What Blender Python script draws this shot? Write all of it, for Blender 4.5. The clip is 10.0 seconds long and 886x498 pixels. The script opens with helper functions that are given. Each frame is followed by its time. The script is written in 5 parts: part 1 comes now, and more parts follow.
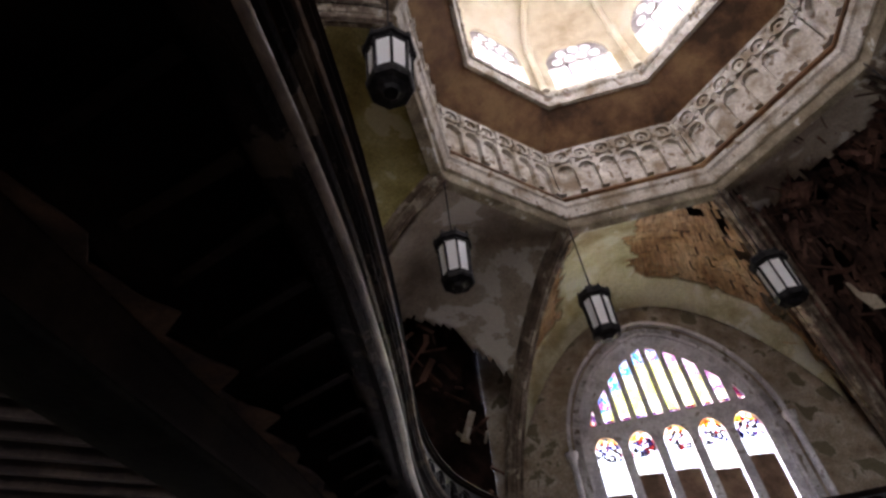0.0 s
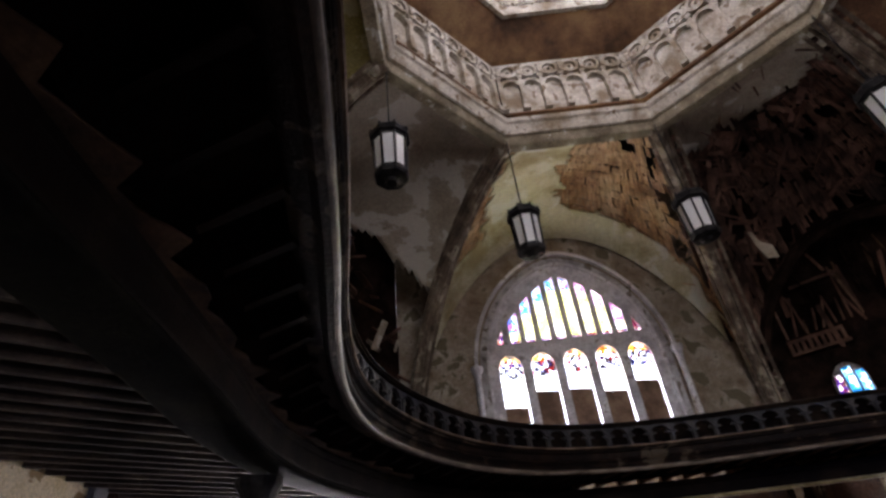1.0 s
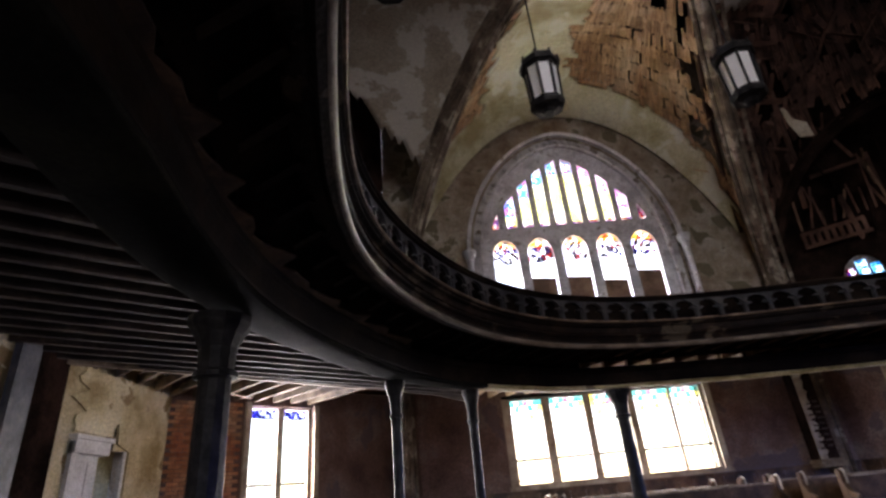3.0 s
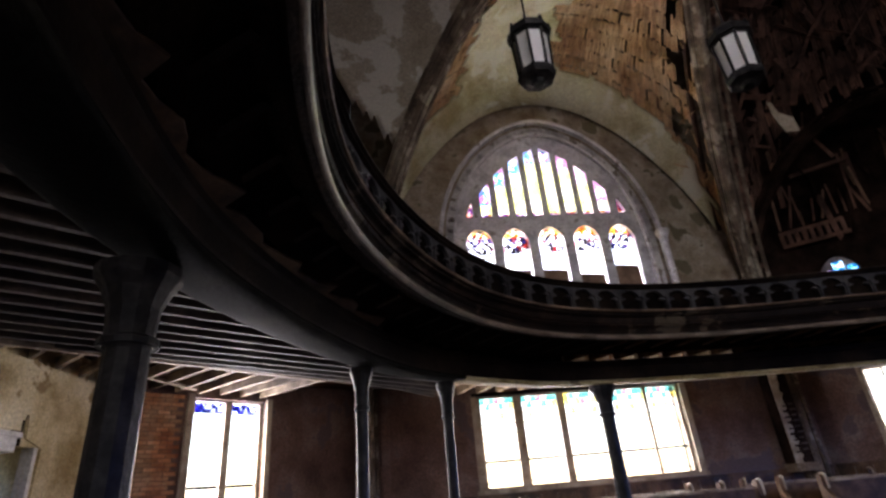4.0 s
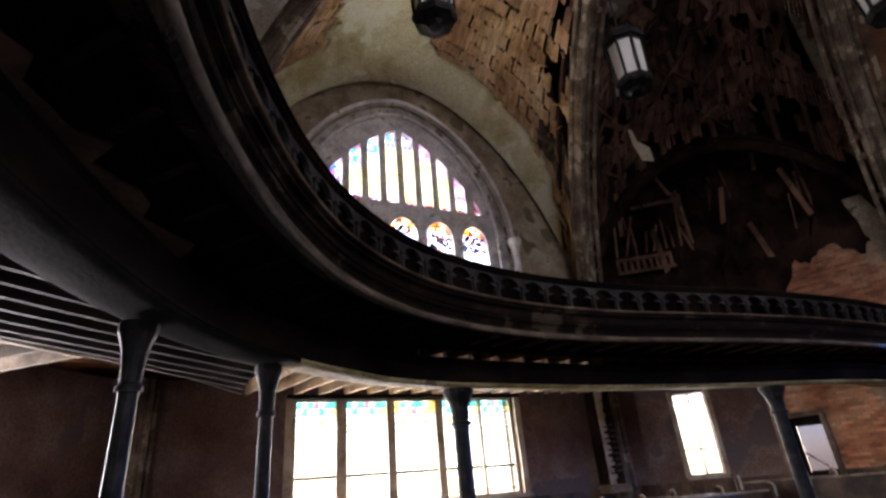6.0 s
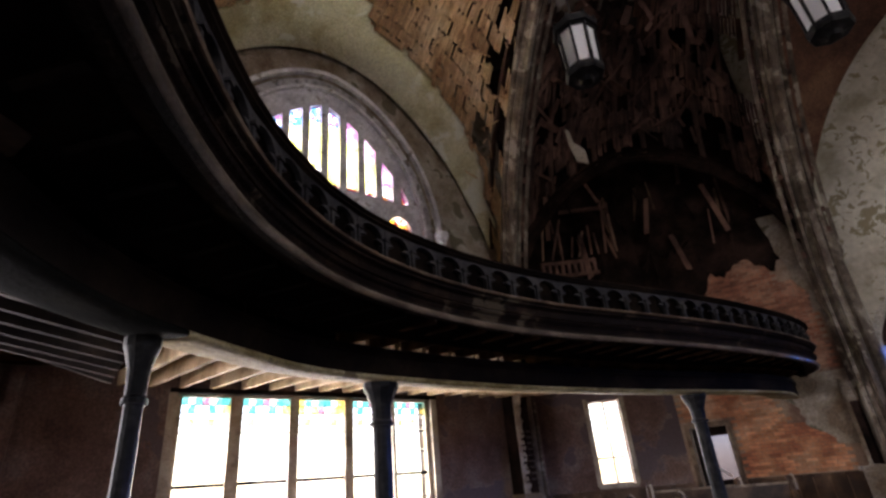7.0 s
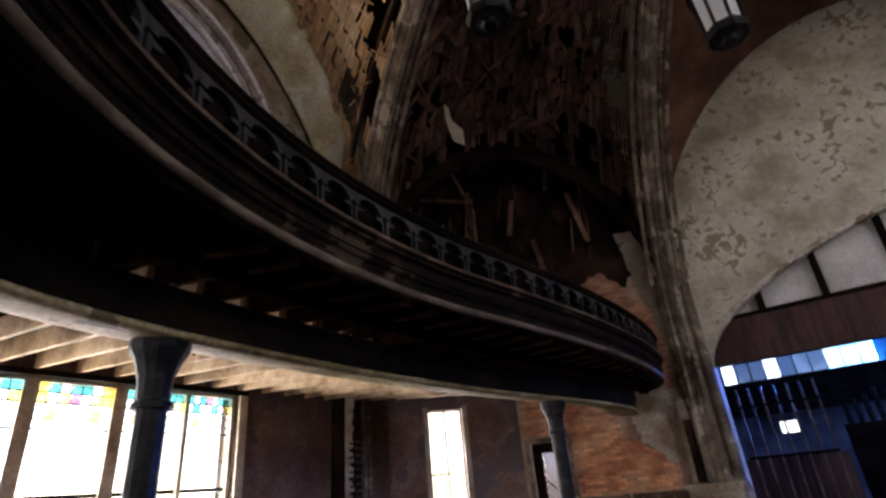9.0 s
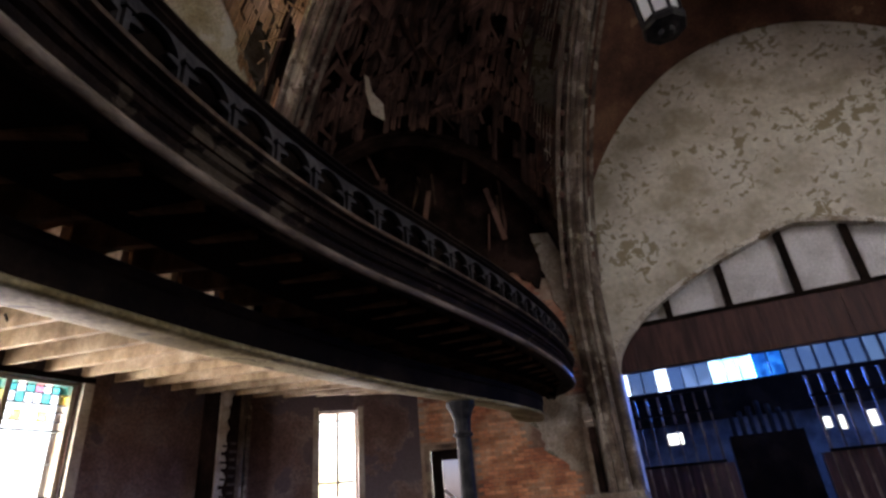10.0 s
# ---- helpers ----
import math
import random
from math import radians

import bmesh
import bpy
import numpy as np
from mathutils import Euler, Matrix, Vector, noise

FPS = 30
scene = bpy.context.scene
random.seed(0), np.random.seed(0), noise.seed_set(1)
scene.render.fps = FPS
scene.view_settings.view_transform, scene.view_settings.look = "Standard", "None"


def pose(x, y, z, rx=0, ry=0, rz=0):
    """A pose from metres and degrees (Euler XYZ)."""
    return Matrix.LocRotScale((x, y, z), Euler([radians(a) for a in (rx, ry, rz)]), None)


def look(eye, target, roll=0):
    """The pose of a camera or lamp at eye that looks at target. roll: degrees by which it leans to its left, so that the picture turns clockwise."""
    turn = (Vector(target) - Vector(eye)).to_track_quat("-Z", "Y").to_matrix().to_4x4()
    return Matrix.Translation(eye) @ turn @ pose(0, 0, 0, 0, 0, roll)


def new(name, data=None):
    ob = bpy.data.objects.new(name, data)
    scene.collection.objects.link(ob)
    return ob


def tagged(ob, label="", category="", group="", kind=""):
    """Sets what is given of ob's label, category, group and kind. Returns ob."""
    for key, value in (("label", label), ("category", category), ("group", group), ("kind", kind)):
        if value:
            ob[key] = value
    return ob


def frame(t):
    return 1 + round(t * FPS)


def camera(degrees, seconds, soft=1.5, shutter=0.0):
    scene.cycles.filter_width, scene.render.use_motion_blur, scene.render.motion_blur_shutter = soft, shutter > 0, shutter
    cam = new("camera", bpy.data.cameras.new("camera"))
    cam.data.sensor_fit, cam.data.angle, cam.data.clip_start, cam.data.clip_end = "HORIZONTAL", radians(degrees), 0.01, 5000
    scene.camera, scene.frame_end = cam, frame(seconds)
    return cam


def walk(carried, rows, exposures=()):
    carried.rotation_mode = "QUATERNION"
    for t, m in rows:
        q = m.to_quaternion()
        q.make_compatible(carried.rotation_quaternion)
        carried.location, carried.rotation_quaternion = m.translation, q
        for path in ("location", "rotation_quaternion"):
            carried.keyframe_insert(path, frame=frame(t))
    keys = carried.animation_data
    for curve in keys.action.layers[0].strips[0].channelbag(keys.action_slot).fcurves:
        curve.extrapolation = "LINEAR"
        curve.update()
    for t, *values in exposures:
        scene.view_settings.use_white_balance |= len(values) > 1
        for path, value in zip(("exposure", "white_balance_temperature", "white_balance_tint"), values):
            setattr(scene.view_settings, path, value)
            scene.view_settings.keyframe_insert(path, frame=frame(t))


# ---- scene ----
cam = camera(79.9, 10.0, soft=2.8)
METRES, EYE, TILT, LEAN, TURN = 10.0, 1.4, 0.0, 0.0, 9.9
ROWS = [
    (0.0, 0.0, 0.0, 0.0, 4.8, 43.53, 5.08),
    (0.5, -0.0124, 0.0395, -0.0073, -2.76, 40.19, 5.47),
    (1.0, -0.0273, 0.0768, -0.0108, -6.35, 34.88, 5.43),
    (1.5, -0.0303, 0.1216, -0.016, -6.51, 30.12, 5.21),
    (2.0, -0.0351, 0.1672, -0.0193, -6.87, 26.79, 5.07),
    (2.5, -0.0395, 0.2165, -0.0183, -8.01, 25.29, 4.92),
    (4.0, -0.0455, 0.3709, -0.0104, -13.86, 24.87, 4.65),
    (4.5, -0.0392, 0.4194, -0.0034, -17.69, 24.76, 4.56),
    (5.0, -0.0363, 0.4693, 0.0009, -22.4, 24.77, 4.54),
    (5.5, -0.0273, 0.5181, 0.0, -28.37, 24.81, 4.58),
    (7.0, 0.0261, 0.6631, 0.0063, -44.74, 24.7, 4.63),
    (7.5, 0.0557, 0.7082, 0.0071, -48.68, 24.7, 4.68),
    (8.0, 0.0877, 0.7496, 0.0082, -53.05, 24.76, 4.62),
    (8.5, 0.1284, 0.7797, 0.0085, -58.76, 24.85, 4.72),
    (9.0, 0.1721, 0.8094, 0.0087, -63.61, 24.98, 4.77),
    (9.5, 0.2178, 0.8313, 0.0064, -70.0, 25.06, 4.81),
    (10.0, 0.2709, 0.8532, 0.0062, -74.36, 25.16, 4.9),
]
walk(cam, [(t, pose(0, 0, EYE, TILT, LEAN, TURN) @ pose(METRES * x, METRES * y, METRES * z, 90 + pitch, roll, yaw)) for t, x, y, z, yaw, pitch, roll in ROWS],
     exposures=[(0.0, 2.5, 6500, 24), (10.0, 2.5, 6500, 24)])

# ---- light ----
world = bpy.data.worlds.new("sky")
scene.world = world
world.use_nodes = True
sky = world.node_tree.nodes.new("ShaderNodeTexSky")
sky.sky_type = "NISHITA"
sky.sun_disc = False
sky.sun_elevation, sky.sun_rotation = radians(48), radians(20)
world.node_tree.links.new(sky.outputs[0], world.node_tree.nodes["Background"].inputs[0])
world.node_tree.nodes["Background"].inputs[1].default_value = 0.15
sun = bpy.data.lights.new("sun", "SUN")
sun.energy, sun.angle, sun.color = 2.5, radians(0.6), (1, 0.95, 0.86)
new("sun", sun).matrix_world = look((6, 40, 45), (3.5, 6, 4))


def window_light(centre, inward, width, height, radiance, colour=(1, 1, 1)):
    """Daylight in a window's opening: an area lamp just outside the glass."""
    lamp = bpy.data.lights.new("window_daylight", "AREA")
    lamp.shape, lamp.size, lamp.size_y = "RECTANGLE", width, height
    lamp.energy, lamp.color = radiance * math.pi * width * height, colour
    c = Vector(centre)
    ob = new("window_daylight", lamp)
    ob.matrix_world = look(c, c + Vector(inward))
    return ob


# ---- materials ----
def material(name, colours, scale=1.5, rough=0.8, bump=0.3, metal=0.0, fine=25.0, spread=0.12, per_piece=0.0, stretch=(1, 1, 1), peel=None, islands=0.0, gloss=0.35, grainy=1.0):
    """A surface of two or three tones in large stains, with fine grain and relief."""
    m = bpy.data.materials.new(name)
    m.use_nodes = True
    nodes, link = m.node_tree.nodes, m.node_tree.links.new
    bsdf = nodes["Principled BSDF"]
    pos = nodes.new("ShaderNodeNewGeometry")
    mapping = nodes.new("ShaderNodeMapping")
    mapping.inputs["Scale"].default_value = stretch
    link(pos.outputs["Position"], mapping.inputs["Vector"])
    big = nodes.new("ShaderNodeTexNoise")
    big.inputs["Scale"].default_value, big.inputs["Detail"].default_value, big.inputs["Roughness"].default_value = scale, 8, 0.62
    link(mapping.outputs[0], big.inputs["Vector"])
    small = nodes.new("ShaderNodeTexNoise")
    small.inputs["Scale"].default_value, small.inputs["Detail"].default_value = fine, 5
    link(mapping.outputs[0], small.inputs["Vector"])
    ramp = nodes.new("ShaderNodeValToRGB")
    n = len(colours)
    for i, c in enumerate(colours):
        at = 0.5 + spread * (2 * i / max(n - 1, 1) - 1)
        e = ramp.color_ramp.elements[i] if i < 2 else ramp.color_ramp.elements.new(at)
        e.position, e.color = at, (*c, 1)
    link(big.outputs["Fac"], ramp.inputs[0])
    grain = nodes.new("ShaderNodeMapRange")
    grain.inputs["From Min"].default_value, grain.inputs["From Max"].default_value = 0.25, 0.75
    grain.inputs["To Min"].default_value, grain.inputs["To Max"].default_value = 1 - 0.28 * grainy, 1 + 0.2 * grainy
    link(small.outputs["Fac"], grain.inputs["Value"])
    mix = nodes.new("ShaderNodeMix")
    mix.data_type, mix.blend_type = "RGBA", "MULTIPLY"
    mix.inputs[0].default_value = 1
    link(ramp.outputs[0], mix.inputs[6])
    link(grain.outputs[0], mix.inputs[7])
    out = mix.outputs[2]
    height = small.outputs["Fac"]
    if peel:
        # flakes of the top coat that have come away, with crisp edges
        tone, size, level = peel
        flake = nodes.new("ShaderNodeTexNoise")
        flake.inputs["Scale"].default_value, flake.inputs["Detail"].default_value, flake.inputs["Roughness"].default_value = size, 7, 0.55
        flake.inputs["Distortion"].default_value = 0.6
        link(mapping.outputs[0], flake.inputs["Vector"])
        crisp = nodes.new("ShaderNodeMapRange")
        crisp.inputs["From Min"].default_value, crisp.inputs["From Max"].default_value = level + 0.4, level + 0.425
        lean = nodes.new("ShaderNodeMath")
        lean.operation, lean.inputs[1].default_value = "MULTIPLY_ADD", 0.8
        link(big.outputs["Fac"], lean.inputs[0])
        link(flake.outputs["Fac"], lean.inputs[2])
        link(lean.outputs[0], crisp.inputs["Value"])
        bare = nodes.new("ShaderNodeMix")
        bare.data_type = "RGBA"
        link(crisp.outputs[0], bare.inputs[0])
        link(out, bare.inputs[6])
        bare.inputs[7].default_value = (*tone, 1)
        rough_tone = nodes.new("ShaderNodeMix")
        rough_tone.data_type, rough_tone.blend_type = "RGBA", "MULTIPLY"
        rough_tone.inputs[0].default_value = 0.8
        link(bare.outputs[2], rough_tone.inputs[6])
        link(grain.outputs[0], rough_tone.inputs[7])
        out = rough_tone.outputs[2]
        sink = nodes.new("ShaderNodeMath")
        sink.operation = "SUBTRACT"
        link(small.outputs["Fac"], sink.inputs[0])
        link(crisp.outputs[0], sink.inputs[1])
        height = sink.outputs[0]
    if islands:
        geo = nodes.new("ShaderNodeNewGeometry")
        vary = nodes.new("ShaderNodeMapRange")
        vary.inputs["To Min"].default_value, vary.inputs["To Max"].default_value = 1 - islands, 1 + islands
        link(geo.outputs["Random Per Island"], vary.inputs["Value"])
        two = nodes.new("ShaderNodeMix")
        two.data_type, two.blend_type = "RGBA", "MULTIPLY"
        two.inputs[0].default_value = 1
        link(out, two.inputs[6])
        link(vary.outputs[0], two.inputs[7])
        out = two.outputs[2]
    if per_piece:
        info = nodes.new("ShaderNodeObjectInfo")
        vary = nodes.new("ShaderNodeMapRange")
        vary.inputs["To Min"].default_value, vary.inputs["To Max"].default_value = 1 - per_piece, 1 + per_piece
        link(info.outputs["Random"], vary.inputs["Value"])
        two = nodes.new("ShaderNodeMix")
        two.data_type, two.blend_type = "RGBA", "MULTIPLY"
        two.inputs[0].default_value = 1
        link(out, two.inputs[6])
        link(vary.outputs[0], two.inputs[7])
        out = two.outputs[2]
    link(out, bsdf.inputs["Base Color"])
    bsdf.inputs["Roughness"].default_value, bsdf.inputs["Metallic"].default_value = rough, metal
    bsdf.inputs["Specular IOR Level"].default_value = gloss
    relief = nodes.new("ShaderNodeBump")
    relief.inputs["Strength"].default_value, relief.inputs["Distance"].default_value = bump, 0.02
    link(height, relief.inputs["Height"])
    link(relief.outputs[0], bsdf.inputs["Normal"])
    return m


plaster = material("plaster", [(0.36, 0.31, 0.22), (0.56, 0.51, 0.41), (0.64, 0.60, 0.50)], 0.7, 0.9, 0.5, peel=((0.30, 0.25, 0.155), 5.4, 0.59), grainy=0.35, fine=9.0)
plaster_west = material("plaster_west", [(0.34, 0.25, 0.11), (0.60, 0.50, 0.29), (0.72, 0.64, 0.45)], 0.9, 0.9, 0.4, peel=((0.3, 0.21, 0.1), 1.6, 0.6), grainy=0.7)
plaster_grey = material("plaster_grey", [(0.20, 0.16, 0.12), (0.33, 0.28, 0.22), (0.40, 0.36, 0.29)], 0.5, 0.9, 0.4, spread=0.16, peel=((0.50, 0.47, 0.42), 0.55, 0.555))
plaster_green = material("plaster_green", [(0.34, 0.29, 0.16), (0.52, 0.49, 0.34), (0.60, 0.59, 0.46)], 0.6, 0.9, 0.3, peel=((0.60, 0.60, 0.52), 1.1, 0.6))
plaster_olive = material("plaster_olive", [(0.18, 0.145, 0.05), (0.30, 0.26, 0.10), (0.38, 0.34, 0.17)], 0.6, 0.9, 0.3, peel=((0.46, 0.42, 0.28), 1.4, 0.6))
plaster_white = material("plaster_white", [(0.28, 0.22, 0.15), (0.52, 0.47, 0.39), (0.68, 0.64, 0.57)], 1.3, 0.85, 0.6, peel=((0.24, 0.18, 0.12), 3.2, 0.62))
plaster_brown = material("plaster_brown", [(0.06, 0.03, 0.015), (0.15, 0.075, 0.035), (0.24, 0.14, 0.065)], 0.8, 0.9, 0.3)
vault_brown = material("vault_brown", [(0.045, 0.018, 0.011), (0.105, 0.046, 0.026), (0.19, 0.10, 0.055)], 0.7, 0.9, 0.5, spread=0.16, peel=((0.26, 0.16, 0.09), 0.9, 0.64))
brown_wall = material("brown_wall", [(0.085, 0.045, 0.036), (0.165, 0.10, 0.08), (0.23, 0.18, 0.165)], 0.8, 0.85, 0.5, spread=0.16, peel=((0.12, 0.088, 0.09), 0.8, 0.6))
upper_wall = material("upper_wall", [(0.16, 0.11, 0.07), (0.27, 0.22, 0.17), (0.40, 0.36, 0.31)], 0.9, 0.9, 0.5, peel=((0.13, 0.11, 0.07), 1.8, 0.6))
stone = material("stone", [(0.26, 0.24, 0.25), (0.44, 0.42, 0.44), (0.58, 0.56, 0.58)], 1.6, 0.85, 0.5, peel=((0.2, 0.17, 0.15), 3.0, 0.62))
trim_paint = material("trim_paint", [(0.16, 0.12, 0.09), (0.32, 0.28, 0.22), (0.48, 0.44, 0.38)], 1.8, 0.75, 0.4, peel=((0.6, 0.58, 0.54), 2.4, 0.6))
trim_dull = material("trim_dull", [(0.12, 0.095, 0.06), (0.22, 0.18, 0.12), (0.32, 0.28, 0.2)], 1.4, 0.8, 0.3, peel=((0.5, 0.48, 0.43), 2.6, 0.63))
rib_paint = material("rib_paint", [(0.06, 0.042, 0.03), (0.15, 0.112, 0.082), (0.28, 0.23, 0.18)], 1.8, 0.8, 0.6, spread=0.15, peel=((0.34, 0.29, 0.23), 2.2, 0.58))
sill_paint = material("sill_paint", [(0.22, 0.17, 0.12), (0.38, 0.31, 0.24), (0.48, 0.42, 0.34)], 2.2, 0.6, 0.3)
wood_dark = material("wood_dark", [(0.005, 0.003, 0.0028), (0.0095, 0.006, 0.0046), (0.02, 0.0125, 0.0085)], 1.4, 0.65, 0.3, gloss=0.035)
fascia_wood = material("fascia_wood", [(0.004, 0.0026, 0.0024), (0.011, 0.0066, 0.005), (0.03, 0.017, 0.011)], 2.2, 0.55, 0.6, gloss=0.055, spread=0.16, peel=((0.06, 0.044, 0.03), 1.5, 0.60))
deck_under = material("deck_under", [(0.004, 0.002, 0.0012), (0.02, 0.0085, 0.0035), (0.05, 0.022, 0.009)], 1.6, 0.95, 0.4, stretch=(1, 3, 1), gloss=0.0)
wood_red = material("wood_red", [(0.03, 0.012, 0.012), (0.06, 0.025, 0.022), (0.09, 0.04, 0.035)], 1.4, 0.5, 0.25, stretch=(1, 6, 0.6))
wood_worn = material("wood_worn", [(0.05, 0.03, 0.018), (0.12, 0.075, 0.045), (0.24, 0.17, 0.11)], 2.2, 0.6, 0.4)
pew_edge = material("pew_edge", [(0.12, 0.08, 0.05), (0.28, 0.2, 0.13), (0.42, 0.33, 0.24)], 3.0, 0.5, 0.3)
pew_wood = material("pew_wood", [(0.03, 0.015, 0.008), (0.075, 0.038, 0.02), (0.14, 0.08, 0.045)], 2.0, 0.4, 0.3)
# browner copy for bracket joists, with the window light put into the colour
bracket_lit = material("bracket_lit", [(0.03, 0.013, 0.006), (0.07, 0.033, 0.015), (0.12, 0.06, 0.028)], 1.6, 0.85, 0.4, stretch=(1, 3, 1), gloss=0.1)
arcade_wood = material("arcade_wood", [(0.016, 0.014, 0.015), (0.03, 0.027, 0.028), (0.055, 0.048, 0.046)], 3.0, 0.55, 0.4, gloss=0.15)
roll_wood = material("roll_wood", [(0.05, 0.034, 0.022), (0.11, 0.08, 0.055), (0.2, 0.15, 0.11)], 2.4, 0.4, 0.3, gloss=0.4, stretch=(1, 1, 3))
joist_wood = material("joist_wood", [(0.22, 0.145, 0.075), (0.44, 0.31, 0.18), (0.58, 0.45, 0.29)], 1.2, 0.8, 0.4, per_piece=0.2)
# two darker copies of joist_wood, with the balcony's shade put into the colour
joist_half_shade = material("joist_half_shade", [(0.09, 0.065, 0.045), (0.2, 0.15, 0.105), (0.32, 0.25, 0.18)], 1.2, 0.8, 0.4, per_piece=0.25)
joist_shade = material("joist_shade", [(0.018, 0.012, 0.011), (0.04, 0.029, 0.025), (0.085, 0.064, 0.052)], 1.2, 0.8, 0.4, per_piece=0.3)
torn_wood = material("torn_wood", [(0.03, 0.015, 0.008), (0.075, 0.04, 0.02), (0.13, 0.075, 0.04)], 2.0, 0.8, 0.4)
lath_wood = material("lath_wood", [(0.26, 0.14, 0.07), (0.46, 0.29, 0.165), (0.56, 0.41, 0.27)], 0.8, 0.85, 0.4, islands=0.3)
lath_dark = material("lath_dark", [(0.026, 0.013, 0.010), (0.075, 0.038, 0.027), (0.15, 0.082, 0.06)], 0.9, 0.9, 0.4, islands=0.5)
brick_red = material("brick_red", [(0.34, 0.115, 0.055), (0.47, 0.2, 0.095), (0.5, 0.3, 0.18)], 1.4, 0.9, 0.5, per_piece=0.35)
brick_upper = material("brick_upper", [(0.2, 0.072, 0.042), (0.3, 0.125, 0.072), (0.37, 0.21, 0.14)], 1.2, 0.9, 0.5, islands=0.35, spread=0.16)
mortar = material("mortar", [(0.15, 0.085, 0.06), (0.27, 0.18, 0.125), (0.36, 0.27, 0.2)], 1.4, 0.95, 0.5, gloss=0.1)
iron = material("iron", [(0.006, 0.006, 0.007), (0.014, 0.013, 0.014), (0.026, 0.024, 0.024)], 6, 0.5, 0.4, gloss=0.1)
blue_iron = material("blue_iron", [(0.03, 0.033, 0.045), (0.05, 0.055, 0.075), (0.08, 0.085, 0.1)], 3, 0.5, 0.3)
floor_wood = material("floor_wood", [(0.025, 0.018, 0.013), (0.05, 0.036, 0.026), (0.08, 0.06, 0.045)], 1.0, 0.7, 0.4)
near_black = material("near_black", [(0.006, 0.004, 0.0035), (0.016, 0.010, 0.008), (0.035, 0.02, 0.016)], 1.2, 0.95, 0.5, gloss=0.0)
# near-black that puts deep shade into the colour of the balcony's hidden faces
shade_black = material("shade_black", [(0.003, 0.002, 0.002), (0.006, 0.004, 0.0035), (0.012, 0.008, 0.006)], 1.2, 1.0, 0.4, gloss=0.0)
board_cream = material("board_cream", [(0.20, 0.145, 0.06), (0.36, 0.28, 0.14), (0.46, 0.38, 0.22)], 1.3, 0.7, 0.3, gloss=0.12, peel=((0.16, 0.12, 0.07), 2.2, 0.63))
# near-black copy of the soffit board, its shade put into the colour
board_shaded = material("board_shaded", [(0.004, 0.004, 0.0038), (0.009, 0.009, 0.008), (0.024, 0.022, 0.016)], 0.9, 0.8, 0.5, gloss=0.01, spread=0.18)
drum_plaster = material("drum_plaster", [(0.42, 0.34, 0.22), (0.66, 0.60, 0.47), (0.74, 0.70, 0.60)], 0.6, 0.9, 0.3, spread=0.2, grainy=0.5)
limestone = material("limestone", [(0.44, 0.42, 0.47), (0.64, 0.62, 0.67), (0.76, 0.74, 0.79)], 1.8, 0.75, 0.5, peel=((0.34, 0.3, 0.3), 4.0, 0.65))
dark_void = material("attic_timber", [(0.012, 0.009, 0.007), (0.025, 0.018, 0.014), (0.04, 0.03, 0.022)], 1.0, 0.95, 0.3)
hall_wall = material("hall_wall", [(0.08, 0.075, 0.075), (0.15, 0.14, 0.14), (0.22, 0.21, 0.2)], 1.0, 0.8, 0.3)
panel_white = material("panel_white", [(0.5, 0.48, 0.46), (0.62, 0.6, 0.58), (0.68, 0.66, 0.65)], 1.2, 0.7, 0.2)
board_brown = material("board_brown", [(0.12, 0.07, 0.045), (0.2, 0.12, 0.08), (0.26, 0.17, 0.11)], 1.5, 0.8, 0.3)


def glass(name, colours, scale=6.0, level=1.0, rough=0.1):
    """Leaded glass: light comes through it tinted by its pieces."""
    m = bpy.data.materials.new(name)
    m.use_nodes = True
    nodes, link = m.node_tree.nodes, m.node_tree.links.new
    nodes.remove(nodes["Principled BSDF"])
    out = nodes["Material Output"]
    pos = nodes.new("ShaderNodeNewGeometry")
    cells = nodes.new("ShaderNodeTexVoronoi")
    cells.inputs["Scale"].default_value = scale
    link(pos.outputs["Position"], cells.inputs["Vector"])
    ramp = nodes.new("ShaderNodeValToRGB")
    ramp.color_ramp.interpolation = "CONSTANT"
    sep = nodes.new("ShaderNodeSeparateColor")
    link(cells.outputs["Color"], sep.inputs[0])
    n = len(colours)
    for i, c in enumerate(colours):
        e = ramp.color_ramp.elements[i] if i < 2 else ramp.color_ramp.elements.new(i / n)
        e.position, e.color = i / n, (*[v * level for v in c], 1)
    link(sep.outputs[0], ramp.inputs[0])
    clear = nodes.new("ShaderNodeBsdfTransparent")
    link(ramp.outputs[0], clear.inputs[0])
    gloss = nodes.new("ShaderNodeBsdfGlossy")
    gloss.inputs["Roughness"].default_value = rough
    mixer = nodes.new("ShaderNodeMixShader")
    mixer.inputs[0].default_value = 0.06
    link(clear.outputs[0], mixer.inputs[1])
    link(gloss.outputs[0], mixer.inputs[2])
    link(mixer.outputs[0], out.inputs["Surface"])
    return m


pale_glass = glass("pale_glass", [(0.95, 0.95, 0.92), (0.9, 0.93, 0.86), (0.95, 0.92, 0.8)], 3)
jewel_glass = glass("jewel_glass", [(0.95, 0.95, 0.95), (0.04, 0.04, 0.06), (0.95, 0.95, 0.9), (0.1, 0.1, 0.3), (0.95, 0.93, 0.85), (0.06, 0.05, 0.05), (0.95, 0.95, 0.95), (0.5, 0.12, 0.1)], 13)
blue_head = glass("blue_head", [(0.05, 0.06, 0.35), (0.9, 0.9, 0.9), (0.15, 0.12, 0.5), (0.6, 0.6, 0.8), (0.02, 0.03, 0.2)], 14)
tall_glass = glass("tall_glass", [(0.85, 0.87, 0.36), (0.95, 0.95, 0.85), (0.8, 0.84, 0.42), (0.95, 0.92, 0.5), (0.9, 0.9, 0.62)], 5)
